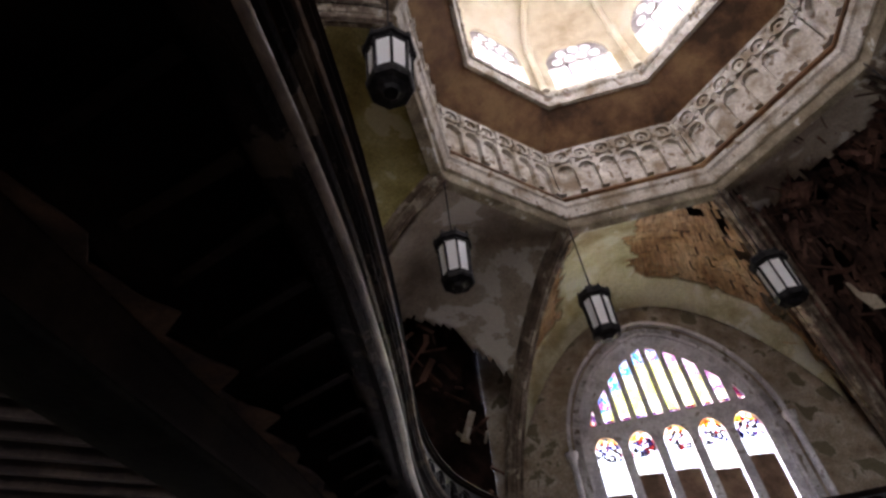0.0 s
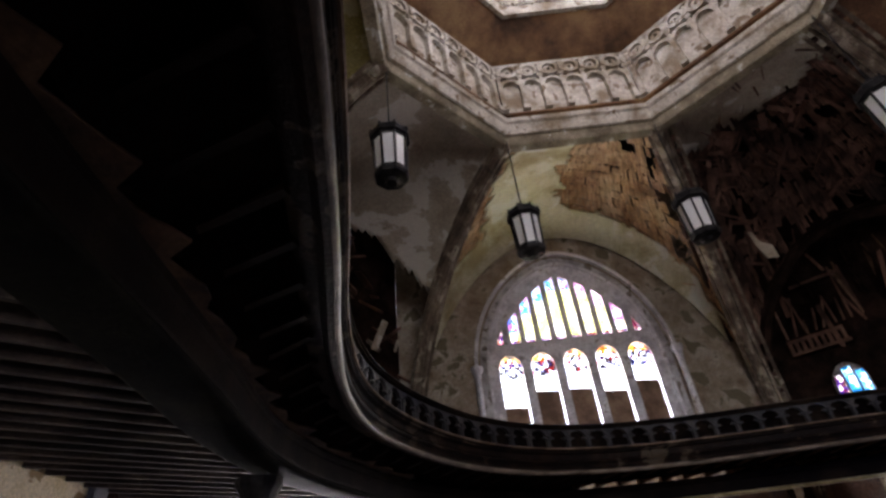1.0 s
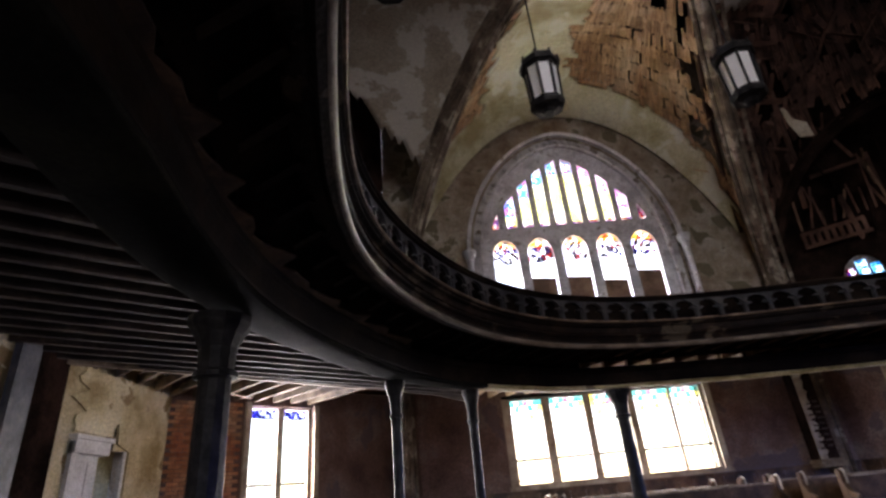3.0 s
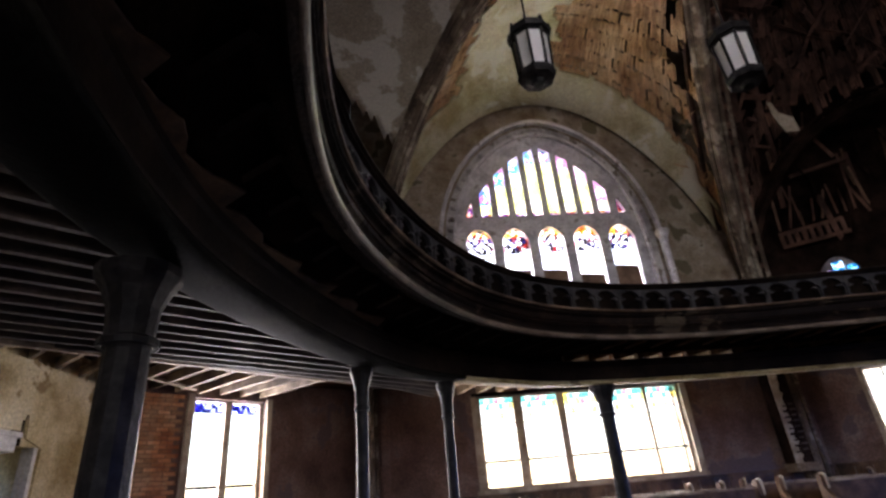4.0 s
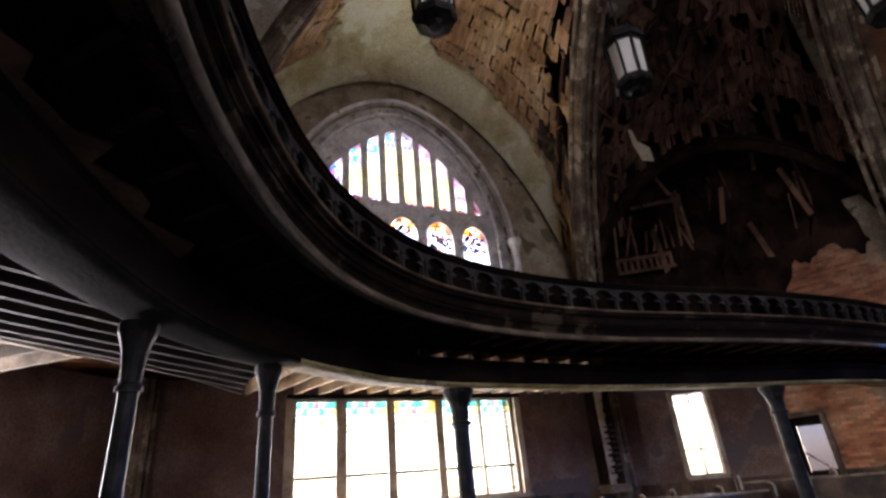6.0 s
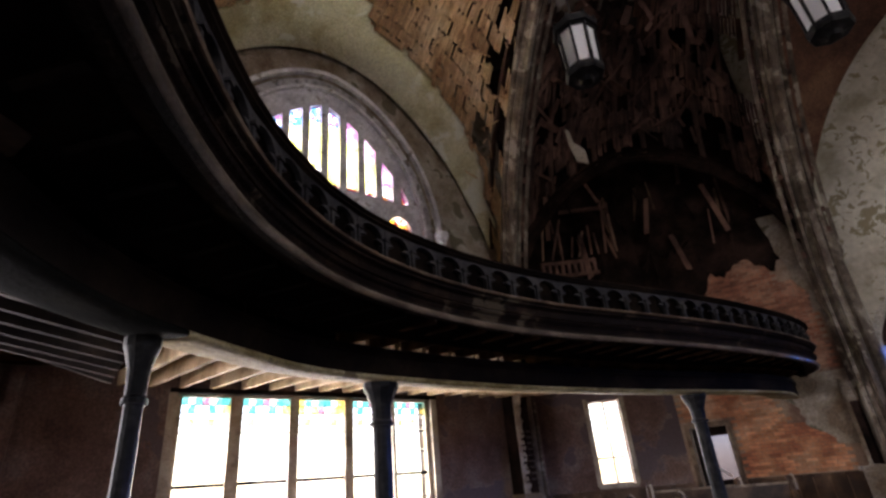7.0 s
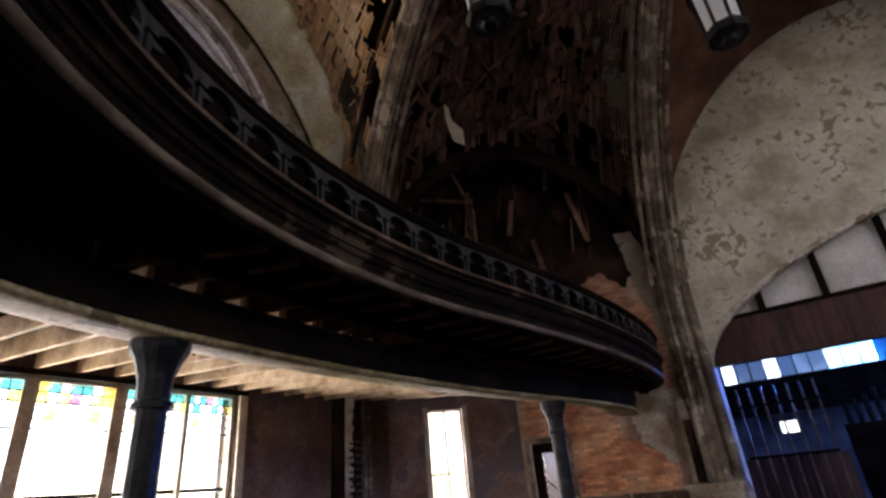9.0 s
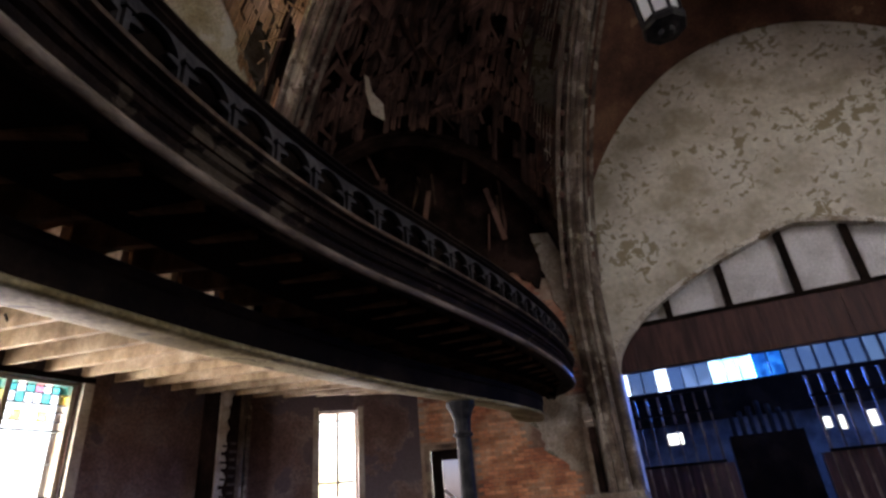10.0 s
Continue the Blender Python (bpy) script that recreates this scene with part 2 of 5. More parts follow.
cyan_glass = glass("cyan_glass", [(0.1, 0.45, 0.6), (0.3, 0.6, 0.8), (0.7, 0.3, 0.5), (0.2, 0.3, 0.7), (0.95, 0.9, 0.95)], 10)
rose_glass = glass("rose_glass", [(0.75, 0.4, 0.6), (0.9, 0.85, 0.9), (0.95, 0.8, 0.85), (0.6, 0.3, 0.55)], 9)
crimson_glass = glass("crimson_glass", [(0.3, 0.03, 0.05), (0.2, 0.05, 0.22), (0.9, 0.8, 0.74), (0.14, 0.06, 0.3), (0.4, 0.2, 0.06)], 14)
amber_glass = glass("amber_glass", [(0.85, 0.6, 0.15), (0.5, 0.1, 0.08), (0.95, 0.9, 0.7), (0.7, 0.35, 0.06), (0.06, 0.05, 0.05), (0.92, 0.75, 0.35), (0.95, 0.95, 0.9)], 12)
sky_glass = glass("sky_glass", [(0.05, 0.3, 0.45), (0.6, 0.8, 0.85), (0.15, 0.45, 0.6), (0.85, 0.9, 0.9)], 9)
dim_glass = glass("dim_glass", [(0.20, 0.24, 0.30), (0.25, 0.29, 0.36), (0.16, 0.2, 0.27)], 0.9)
azure_glass = glass("azure_glass", [(0.6, 0.9, 1.0), (0.75, 0.95, 1.0)], 1)
# pane tint that stands in for the glow round the bright blue panes
glow_blue = glass("glow_blue", [(0.05, 0.22, 0.42), (0.09, 0.3, 0.5), (0.04, 0.16, 0.34)], 5)
clear_glass = glass("clear_glass", [(0.95, 0.97, 0.98), (0.92, 0.95, 0.97)], 2)


def tint_glass(name, colour):
    """One colour of leaded glass, a little uneven."""
    return glass(name, [colour, tuple(min(0.97, v * 1.25) for v in colour), tuple(v * 0.85 for v in colour)], 12)


frosted = bpy.data.materials.new("frosted_glass")
frosted.use_nodes = True
frosted.node_tree.nodes["Principled BSDF"].inputs["Base Color"].default_value = (0.82, 0.82, 0.84, 1)
frosted.node_tree.nodes["Principled BSDF"].inputs["Roughness"].default_value = 0.35
frosted.node_tree.nodes["Principled BSDF"].inputs["Transmission Weight"].default_value = 0.3


# ---- shaping ----
def thing(name, label, category, at=(0, 0, 0), turn=0.0, group="", kind=""):
    ob = new(name)
    ob.matrix_world = pose(*at, 0, 0, turn)
    return tagged(ob, label, category, group, kind)


def mesh_of(name, verts, faces):
    me = bpy.data.meshes.new(name)
    me.from_pydata([tuple(v) for v in verts], [], faces)
    me.update()
    return me


def part(name, shape, mat, parent=None, label="", kind="", smooth=False):
    """Links a bmesh or a mesh as one object under a thing or a part."""
    if isinstance(shape, bmesh.types.BMesh):
        me = bpy.data.meshes.new(name)
        bmesh.ops.recalc_face_normals(shape, faces=shape.faces)
        shape.to_mesh(me)
        shape.free()
    else:
        me = shape
    if mat is not None and not me.materials:
        me.materials.append(mat)
    if smooth:
        for p in me.polygons:
            p.use_smooth = True
    ob = new(name, me)
    if parent is not None:
        ob.parent = parent
    return tagged(ob, label, "", "", kind)


def box(bm, lo, hi, m=None):
    vs = [bm.verts.new((m @ Vector(p)) if m else p) for p in ((x, y, z) for x in (lo[0], hi[0]) for y in (lo[1], hi[1]) for z in (lo[2], hi[2]))]
    for f in ((0, 1, 3, 2), (4, 6, 7, 5), (0, 4, 5, 1), (2, 3, 7, 6), (0, 2, 6, 4), (1, 5, 7, 3)):
        bm.faces.new([vs[i] for i in f])
    return bm


def beam_between(bm, a, b, w, h, up=(0, 0, 1)):
    a, b = Vector(a), Vector(b)
    d = b - a
    x = d.normalized()
    y = Vector(up).cross(x)
    if y.length < 1e-4:
        y = Vector((0, 1, 0))
    y.normalize()
    z = x.cross(y)
    m = Matrix((x, y, z)).transposed().to_4x4()
    m.translation = a
    return box(bm, (0, -w / 2, -h / 2), (d.length, w / 2, h / 2), m)


def tube(bm, pts, r, n=6):
    rings = []
    for i, p in enumerate(pts):
        d = (Vector(pts[min(i + 1, len(pts) - 1)]) - Vector(pts[max(i - 1, 0)])).normalized()
        u = d.orthogonal().normalized() if i == 0 else (u - d * u.dot(d)).normalized()
        w = d.cross(u)
        rings.append([bm.verts.new(Vector(p) + r * (math.cos(6.2832 * k / n) * u + math.sin(6.2832 * k / n) * w)) for k in range(n)])
    for a, b in zip(rings, rings[1:]):
        for k in range(n):
            bm.faces.new((a[k], a[(k + 1) % n], b[(k + 1) % n], b[k]))
    bm.faces.new(rings[0][::-1])
    bm.faces.new(rings[-1])
    return bm


def lathe(bm, profile, n=16, turn=0.0, at=(0, 0, 0)):
    """Turns (radius, z) pairs about the upright axis."""
    rings = [[bm.verts.new((at[0] + r * math.cos(turn + 6.28319 * k / n), at[1] + r * math.sin(turn + 6.28319 * k / n), at[2] + z)) for k in range(n)] for r, z in profile]
    for a, b in zip(rings, rings[1:]):
        for k in range(n):
            bm.faces.new((a[k], a[(k + 1) % n], b[(k + 1) % n], b[k]))
    bm.faces.new(rings[0][::-1])
    bm.faces.new(rings[-1])
    return bm


def glide(points, step=0.15):
    """A smooth curve through the points, resampled at even steps."""
    p = [Vector((*q, 0)[:3]) for q in points]
    p = [2 * p[0] - p[1]] + p + [2 * p[-1] - p[-2]]
    dense = []
    for i in range(1, len(p) - 2):
        for k in range(24):
            t = k / 24
            dense.append(0.5 * (2 * p[i] + (p[i + 1] - p[i - 1]) * t + (2 * p[i - 1] - 5 * p[i] + 4 * p[i + 1] - p[i + 2]) * t * t + (3 * p[i] - p[i - 1] - 3 * p[i + 1] + p[i + 2]) * t ** 3))
    dense.append(p[-2])
    out, run = [dense[0]], 0.0
    for a, b in zip(dense, dense[1:]):
        seg = (b - a).length
        while run + seg >= step:
            a = a + (b - a).normalized() * (step - run)
            seg = (b - a).length
            out.append(a.copy())
            run = 0.0
        run += seg
    return out


def sides(curve):
    """Unit normals of a plan curve, to its left."""
    out = []
    for i in range(len(curve)):
        d = curve[min(i + 1, len(curve) - 1)] - curve[max(i - 1, 0)]
        out.append(Vector((-d.y, d.x, 0)).normalized())
    return out


def sweep(curve, profile, closed=True):
    """Carries a profile of (offset to the left, height) along a plan curve."""
    nn, k = sides(curve), len(profile)
    verts = [c + n * o + Vector((0, 0, z)) for c, n in zip(curve, nn) for o, z in profile]
    faces = []
    for i in range(len(curve) - 1):
        for j in range(k if closed else k - 1):
            a, b = i * k + j, i * k + (j + 1) % k
            faces.append((a, b, b + k, a + k))
    if closed:
        faces += [tuple(range(k))[::-1], tuple((len(curve) - 1) * k + j for j in range(k))]
    return mesh_of("sweep", verts, faces)


def plate(outer, holes, origin, along, thick, back=False):
    """A slab in an upright plane: outline and holes as (u, z); it reaches thick metres behind its face, to the left of along."""
    from mathutils.geometry import tessellate_polygon
    loops = [outer] + list(holes)
    flat = [p for l in loops for p in l]
    tris = tessellate_polygon([[Vector((u, z, 0)) for u, z in l] for l in loops])
    o, a = Vector((*origin, 0)[:3]), Vector((*along, 0)[:3]).normalized()
    n = Vector((-a.y, a.x, 0)) * thick
    verts = [o + a * u + Vector((0, 0, z)) for u, z in flat] + [o + a * u + Vector((0, 0, z)) + n for u, z in flat]
    c = len(flat)
    faces = [tuple(t) for t in tris] + [tuple(i + c for i in t[::-1]) for t in tris]
    s = 0
    for l in loops:
        for i in range(len(l)):
            p, q = s + i, s + (i + 1) % len(l)
            faces.append((p, q, q + c, p + c))
        s += len(l)
    me = mesh_of("plate", verts, faces)
    bm = bmesh.new()
    bm.from_mesh(me)
    return bm


def rect(u0, z0, u1, z1):
    return [(u0, z0), (u1, z0), (u1, z1), (u0, z1)]


def pointed(u0, u1, z0, spring, top, n=12):
    """An opening with a pointed, rounded head."""
    c, out = (u0 + u1) / 2, [(u0, z0), (u1, z0)]
    w = (u1 - u0) / 2
    for i in range(n + 1):
        s = i / n
        out.append((c + w * math.cos(s * math.pi / 2) ** 1.15, spring + (top - spring) * math.sin(s * math.pi / 2)))
    for i in range(n - 1, -1, -1):
        s = i / n
        out.append((c - w * math.cos(s * math.pi / 2) ** 1.15, spring + (top - spring) * math.sin(s * math.pi / 2)))
    return out


# ---- plan ----
CX, CY = 3.55, 5.9
N_Y, E_X, W_X, S_Y = 16.65, 13.0, -6.0, -6.0
RING_Z = 11.3
APO = 4.7
HALF = APO * math.tan(math.pi / 8)
CORNERS = [(CX + APO / math.cos(math.pi / 8) * math.cos(math.radians(112.5 - 45 * k)), CY + APO / math.cos(math.pi / 8) * math.sin(math.radians(112.5 - 45 * k))) for k in range(8)]
# piers where the ribs come down, one for each corner of the octagon
PIERS = [(-1.85, 16.55), (8.75, 16.55), (12.9, 10.55), (12.9, 1.3), (9.25, -5.9), (-2.15, -5.9), (-5.95, 1.3), (-5.95, 10.5)]
RAIL = [(-0.4, -5.9), (-0.45, -3), (-0.52, -1), (-0.6, 0.4), (-0.7, 1.5), (-0.84, 2.4), (-1.03, 3.4), (-1.25, 4.4), (-1.41, 5.4), (-1.45, 6.2), (-1.38, 6.9), (-1.19, 7.6), (-0.92, 8.25), (-0.5, 9.0), (0.1, 9.75), (0.95, 10.4), (1.9, 10.78), (3.0, 10.97), (4.3, 10.98), (5.6, 10.82), (7.3, 10.64), (9, 10.58), (10.3, 10.64), (11.3, 10.8), (11.95, 11.1), (12.5, 11.6)]
BEAM = [(-1.85, -5.9), (-1.9, -3), (-1.97, 0), (-2.1, 2), (-2.26, 4.2), (-2.38, 5.2), (-2.42, 6.0), (-2.36, 6.8), (-2.14, 7.75), (-1.82, 8.7), (-1.38, 9.7), (-0.88, 10.45), (-0.32, 11.0), (0.34, 11.48), (1.1, 11.93), (2.1, 12.18), (3.5, 12.3), (5, 12.32), (7, 12.18), (8.54, 11.95), (10, 11.75), (11.3, 11.72), (12.4, 12.0)]
rail, beam = glide(RAIL), glide(BEAM)

# ---- floor ----
verts, faces = [], []
NX, NYY = 44, 50
for j in range(NYY + 1):
    for i in range(NX + 1):
        x, y = W_X - 0.4 + i * (E_X - W_X + 0.8) / NX, S_Y - 0.4 + j * (N_Y - S_Y + 0.8) / NYY
        d = math.hypot(x - CX, y - CY - 1.5)
        verts.append((x, y, 0.25 * min(1, max(0, (d - 5) / 5))))
for j in range(NYY):
    for i in range(NX):
        a = j * (NX + 1) + i
        faces.append((a, a + 1, a + NX + 2, a + NX + 1))
tagged(part("floor", mesh_of("floor", verts, faces), floor_wood, None, kind="structure"), "dark worn wooden church floor rising to the walls", "floor")

# ---- walls ----
BW = (3.43, 0.40, 6.44, 4.3, 7.4, 11.42)  # centre, left, right, foot, spring, top of the great window
GW = rect(0.80 + 2.15, 1.28, 5.93 + 2.15, 3.36)
ob = part("wall_north", plate(rect(0, -0.2, 11.4, 3.7), [GW], (-2.15, N_Y), (1, 0), 0.5), brown_wall, None, kind="structure")
tagged(ob, "dark brown stained plaster wall with a wide leaded window", "wall")
ob = part("wall_north_upper", plate(rect(0, 3.7, 11.4, 14.5), [pointed(BW[1] + 2.15, BW[2] + 2.15, BW[3], BW[4], BW[5])], (-2.15, N_Y), (1, 0), 0.5), upper_wall, None, kind="structure")
tagged(ob, "grey-brown stained plaster wall round a great pointed window", "wall")


def wall(name, a, b, holes, mat, label, top=14.5, thick=0.4):
    a, b = Vector((*a, 0)), Vector((*b, 0))
    ob = part(name, plate(rect(0, -0.2, (b - a).length, top), holes, a, b - a, thick), mat, None, kind="structure")
    return tagged(ob, label, "wall")


D45 = 0.7071
# diagonal walls either side of the great window; u runs from west to east
wall("wall_northwest", (-6.0, 12.8), (-2.15, 16.65), [rect(1.62, 1.0, 3.12, 3.3)], brown_wall, "dark brick wall with a pair of bright lancets", 3.75)
# upper walls behind the torn vaults: near-black colour stands in for their recesses' shade
ob = part("wall_northwest_upper", plate(rect(0, 3.75, 5.444, 14.5), [], (-6.0, 12.8), (0.7071, 0.7071), 0.4), near_black, None, kind="structure")
tagged(ob, "bare upper wall coloured near-black for shade", "wall")
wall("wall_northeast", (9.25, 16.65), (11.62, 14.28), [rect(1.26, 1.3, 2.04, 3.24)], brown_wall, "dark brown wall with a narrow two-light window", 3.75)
ob = part("wall_northeast_upper", plate(rect(0, 3.75, 3.352, 14.5), [pointed(1.22, 2.12, 4.6, 5.55, 6.12)], (9.25, 16.65), (0.7071, -0.7071), 0.4), near_black, None, kind="structure")
tagged(ob, "bare upper wall coloured near-black for shade, with a small arched window", "wall")
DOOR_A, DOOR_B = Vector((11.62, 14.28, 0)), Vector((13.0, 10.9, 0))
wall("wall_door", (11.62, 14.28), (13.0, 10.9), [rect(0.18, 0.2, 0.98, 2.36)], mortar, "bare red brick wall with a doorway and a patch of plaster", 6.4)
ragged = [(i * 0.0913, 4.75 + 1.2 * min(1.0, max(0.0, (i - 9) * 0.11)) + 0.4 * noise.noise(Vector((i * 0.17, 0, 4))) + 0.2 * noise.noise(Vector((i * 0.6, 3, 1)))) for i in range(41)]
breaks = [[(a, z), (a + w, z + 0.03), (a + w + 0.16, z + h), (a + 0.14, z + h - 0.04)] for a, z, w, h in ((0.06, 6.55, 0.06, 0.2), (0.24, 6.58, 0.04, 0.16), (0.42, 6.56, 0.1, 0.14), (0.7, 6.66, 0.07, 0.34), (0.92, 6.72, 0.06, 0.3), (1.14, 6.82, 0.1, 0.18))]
ob = part("wall_door_upper", plate([(3.651, 14.5), (0, 14.5)] + ragged, breaks, (11.62 - 0.04, 14.28 - 0.016), (1.38, -3.38), 0.3), near_black, None, kind="structure")
tagged(ob, "upper wall coloured near-black for shade, with patches of bare red brick", "wall")
wall("wall_south", (13.4, S_Y), (-6.4, S_Y), [pointed(6.86, 13.1, 4.3, 7.4, 11.5), rect(15.4, 1.2, 18.2, 3.3)], plaster_grey, "grey plaster wall")
wall("wall_west", (W_X, S_Y), (W_X, 12.8), [rect(16.35, 0.2, 17.45, 2.3), rect(13.6, 0.2, 14.5, 2.35)], plaster_west, "stained cream plaster wall with peeling paint")
ARCH_C, ARCH_W = 6.2, 3.95


def arch_height(y):
    """A flat four-centred arch over the opening to the hall."""
    d = min(1.0, abs(y - ARCH_C) / ARCH_W)
    return 3.5 + 2.38 * (1 - d ** 1.2) ** 0.55


EAST_ARCH = [(11.0 - ARCH_C - ARCH_W, 0.2), (11.0 - ARCH_C + ARCH_W, 0.2)]
for i in range(41):
    y = ARCH_C - ARCH_W * math.cos(math.pi * i / 40)
    EAST_ARCH.append((11.0 - y, arch_height(y)))
wall("wall_east", (E_X, 11.0), (E_X, -6.0), [EAST_ARCH], plaster, "cream plaster wall with peeling grey-green patches over a wide arch")

# ---- vaults ----
def rib_curve(k, n=16, foot=5.0):
    """From the pier up to the octagon's corner."""
    (px, py), (rx, ry) = PIERS[k], CORNERS[k]
    out = []
    for i in range(n + 1):
        th = math.pi / 2 * i / n
        h, v = 1 - math.cos(th), math.sin(th)
        h = h * 0.75 + 0.25 * (i / n)
        v = v * 0.8 + 0.2 * (i / n)
        out.append(Vector((px + (rx - px) * h, py + (ry - py) * h, foot + (RING_Z - foot) * v)))
    return out


def wall_arch(a, b, foot, top, n=20, power=0.75):
    out = []
    for i in range(n + 1):
        s = i / n
        q = math.sin(math.pi * s)
        out.append(Vector((a[0] + (b[0] - a[0]) * s, a[1] + (b[1] - a[1]) * s, foot + (top - foot) * (q ** power))))
    return out


def vault(k, top, n=20, m=16):
    """The web between two ribs, from the wall's arch up to the octagon's side."""
    A, B = rib_curve(k, m), rib_curve((k + 1) % 8, m)
    Wc = wall_arch(PIERS[k], PIERS[(k + 1) % 8], A[0].z, top, n, 0.48 if k in (2, 6) else 0.55 if k in (0, 4) else 0.5 if k == 1 else 0.75)
    r0, r1 = A[-1], B[-1]
    grid = []
    for j in range(m + 1):
        v = j / m
        row = []
        for i in range(n + 1):
            u = i / n
            low, high = Wc[i], r0.lerp(r1, u)
            p = low.lerp(high, v) + A[j].lerp(B[j], u) - (A[0].lerp(B[0], u)).lerp(r0.lerp(r1, u), v)
            row.append(p)
        grid.append(row)
    return grid


def web_mesh(grid, keep=lambda u, v: True, lift=0.0):
    m, n = len(grid) - 1, len(grid[0]) - 1
    verts = [p + Vector((0, 0, lift)) for row in grid for p in row]
    faces = [(j * (n + 1) + i, j * (n + 1) + i + 1, (j + 1) * (n + 1) + i + 1, (j + 1) * (n + 1) + i) for j in range(m) for i in range(n) if keep((i + .5) / n, (j + .5) / m)]
    return mesh_of("web", verts, faces)


VAULT_TOPS = [12.2, 9.4, 10.85, 10.0, 12.2, 10.0, 10.65, 10.0]
WEBS = [vault(k, VAULT_TOPS[k], 64, 44) for k in range(8)]


def wob(u, v, f, seed=0.0):
    return noise.noise(Vector((u * f, v * f, seed)))


def web_at(grid, u, v):
    m, n = len(grid) - 1, len(grid[0]) - 1
    y, x = min(max(v, 0), 0.9999) * m, min(max(u, 0), 0.9999) * n
    j, i = int(y), int(x)
    fy, fx = y - j, x - i
    return (grid[j][i] * (1 - fx) + grid[j][i + 1] * fx) * (1 - fy) + (grid[j + 1][i] * (1 - fx) + grid[j + 1][i + 1] * fx) * fy


def laths(grid, keep, bands, pitch, rng, thick=0.012, lift=0.05, sag=0.02):
    """Narrow wooden strips nailed up in bands from rib to rib, some missing, some loose."""
    verts, faces = [], []
    for b in range(bands):
        v0, v1 = b / bands, (b + 1) / bands - 0.004
        span = (web_at(grid, 0.999, (v0 + v1) / 2) - web_at(grid, 0, (v0 + v1) / 2)).length * 1.2
        count = max(8, int(span / pitch))
        for i in range(count):
            u = (i + 0.5) / count
            half = 0.44 / count * rng.uniform(0.75, 1.0)
            if not keep(u, (v0 + v1) / 2) or rng.random() < 0.02:
                continue
            e0, e1 = v0 + rng.uniform(-0.006, 0.004), v1 + rng.uniform(-0.01, 0.012)
            tilt = rng.gauss(0, 0.12) * half
            up = Vector((0, 0, lift + rng.uniform(0, sag)))
            q = [web_at(grid, u - half, e0), web_at(grid, u + half, e0), web_at(grid, u + half + tilt, e1), web_at(grid, u - half + tilt, e1)]
            k = len(verts)
            verts += [p + up for p in q] + [p + up + Vector((0, 0, thick)) for p in q]
            faces += [(k, k + 1, k + 2, k + 3), (k, k + 4, k + 5, k + 1), (k + 1, k + 5, k + 6, k + 2), (k + 2, k + 6, k + 7, k + 3), (k + 3, k + 7, k + 4, k)]
    return mesh_of("laths", verts, faces)


def north_coat(u, v):
    n = 0.05 * wob(u, v, 9) + 0.03 * wob(u, v, 30, 3)
    if v < 0.26 + n + 0.10 * (1 - abs(2 * u - 1)):
        return u < 0.95 + n
    left = 0.30 - 0.16 * v + n
    return left < u < 0.56 + n - 0.05 * v


def east_coat(u, v):
    n = 0.06 * wob(u, v, 8, 5) + 0.03 * wob(u, v, 26, 7)
    return v > 0.70 + 0.12 * abs(2 * u - 1.1) + n and u > 0.08


def torn(u, v):
    """Where the dark laths still hang."""
    hole = wob(u, v, 7, 11) + 0.5 * wob(u, v, 17, 2)
    return hole < (0.42 if v > 0.6 else 0.2) and v > 0.08 + 0.1 * wob(u, 0, 9, 1)


def west_hole(u, v):
    n = 0.03 * wob(u, v, 14, 9)
    return not (0.34 + n < u and v < 0.10 + n + 0.36 * u)


rng = random.Random(4)
webs = [
    (0, plaster_green, north_coat, "pale green plaster vault torn away from its laths"),
    (1, plaster_grey, east_coat, "remains of stained plaster on a ruined vault"),
    (2, vault_brown, None, "rust brown stained plaster vault"),
    (3, plaster_grey, None, "grey stained plaster vault"),
    (4, plaster_grey, None, "grey stained plaster vault"),
    (5, plaster_grey, None, "grey stained plaster vault"),
    (6, plaster_olive, None, "olive green stained plaster vault"),
    (7, plaster_grey, west_hole, "grey plaster vault with flaking paint and a hole"),
]
for k, mat, keep, label in webs:
    me = web_mesh(WEBS[k], keep) if keep else web_mesh(WEBS[k])
    ob = part("ceiling", me, mat, None, kind="structure", smooth=True)
    tagged(ob, label, "ceiling")
    thick = ob.modifiers.new("thickness", "SOLIDIFY")
    thick.thickness, thick.offset = 0.035, 0
ob = part("ceiling_laths", laths(WEBS[0], lambda u, v: not (u > 0.9 and wob(u, v, 20, 6) > -0.05) and not (0.75 < u < 0.86 and v > 0.8 and wob(u, v, 16, 2) > 0), 17, 0.06, rng), lath_wood, None, kind="structure")
tagged(ob, "bare orange-brown wooden laths of a vault", "ceiling")
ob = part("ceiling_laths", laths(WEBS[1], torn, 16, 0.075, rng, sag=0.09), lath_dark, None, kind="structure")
tagged(ob, "torn dark wooden laths of a ruined vault", "ceiling")
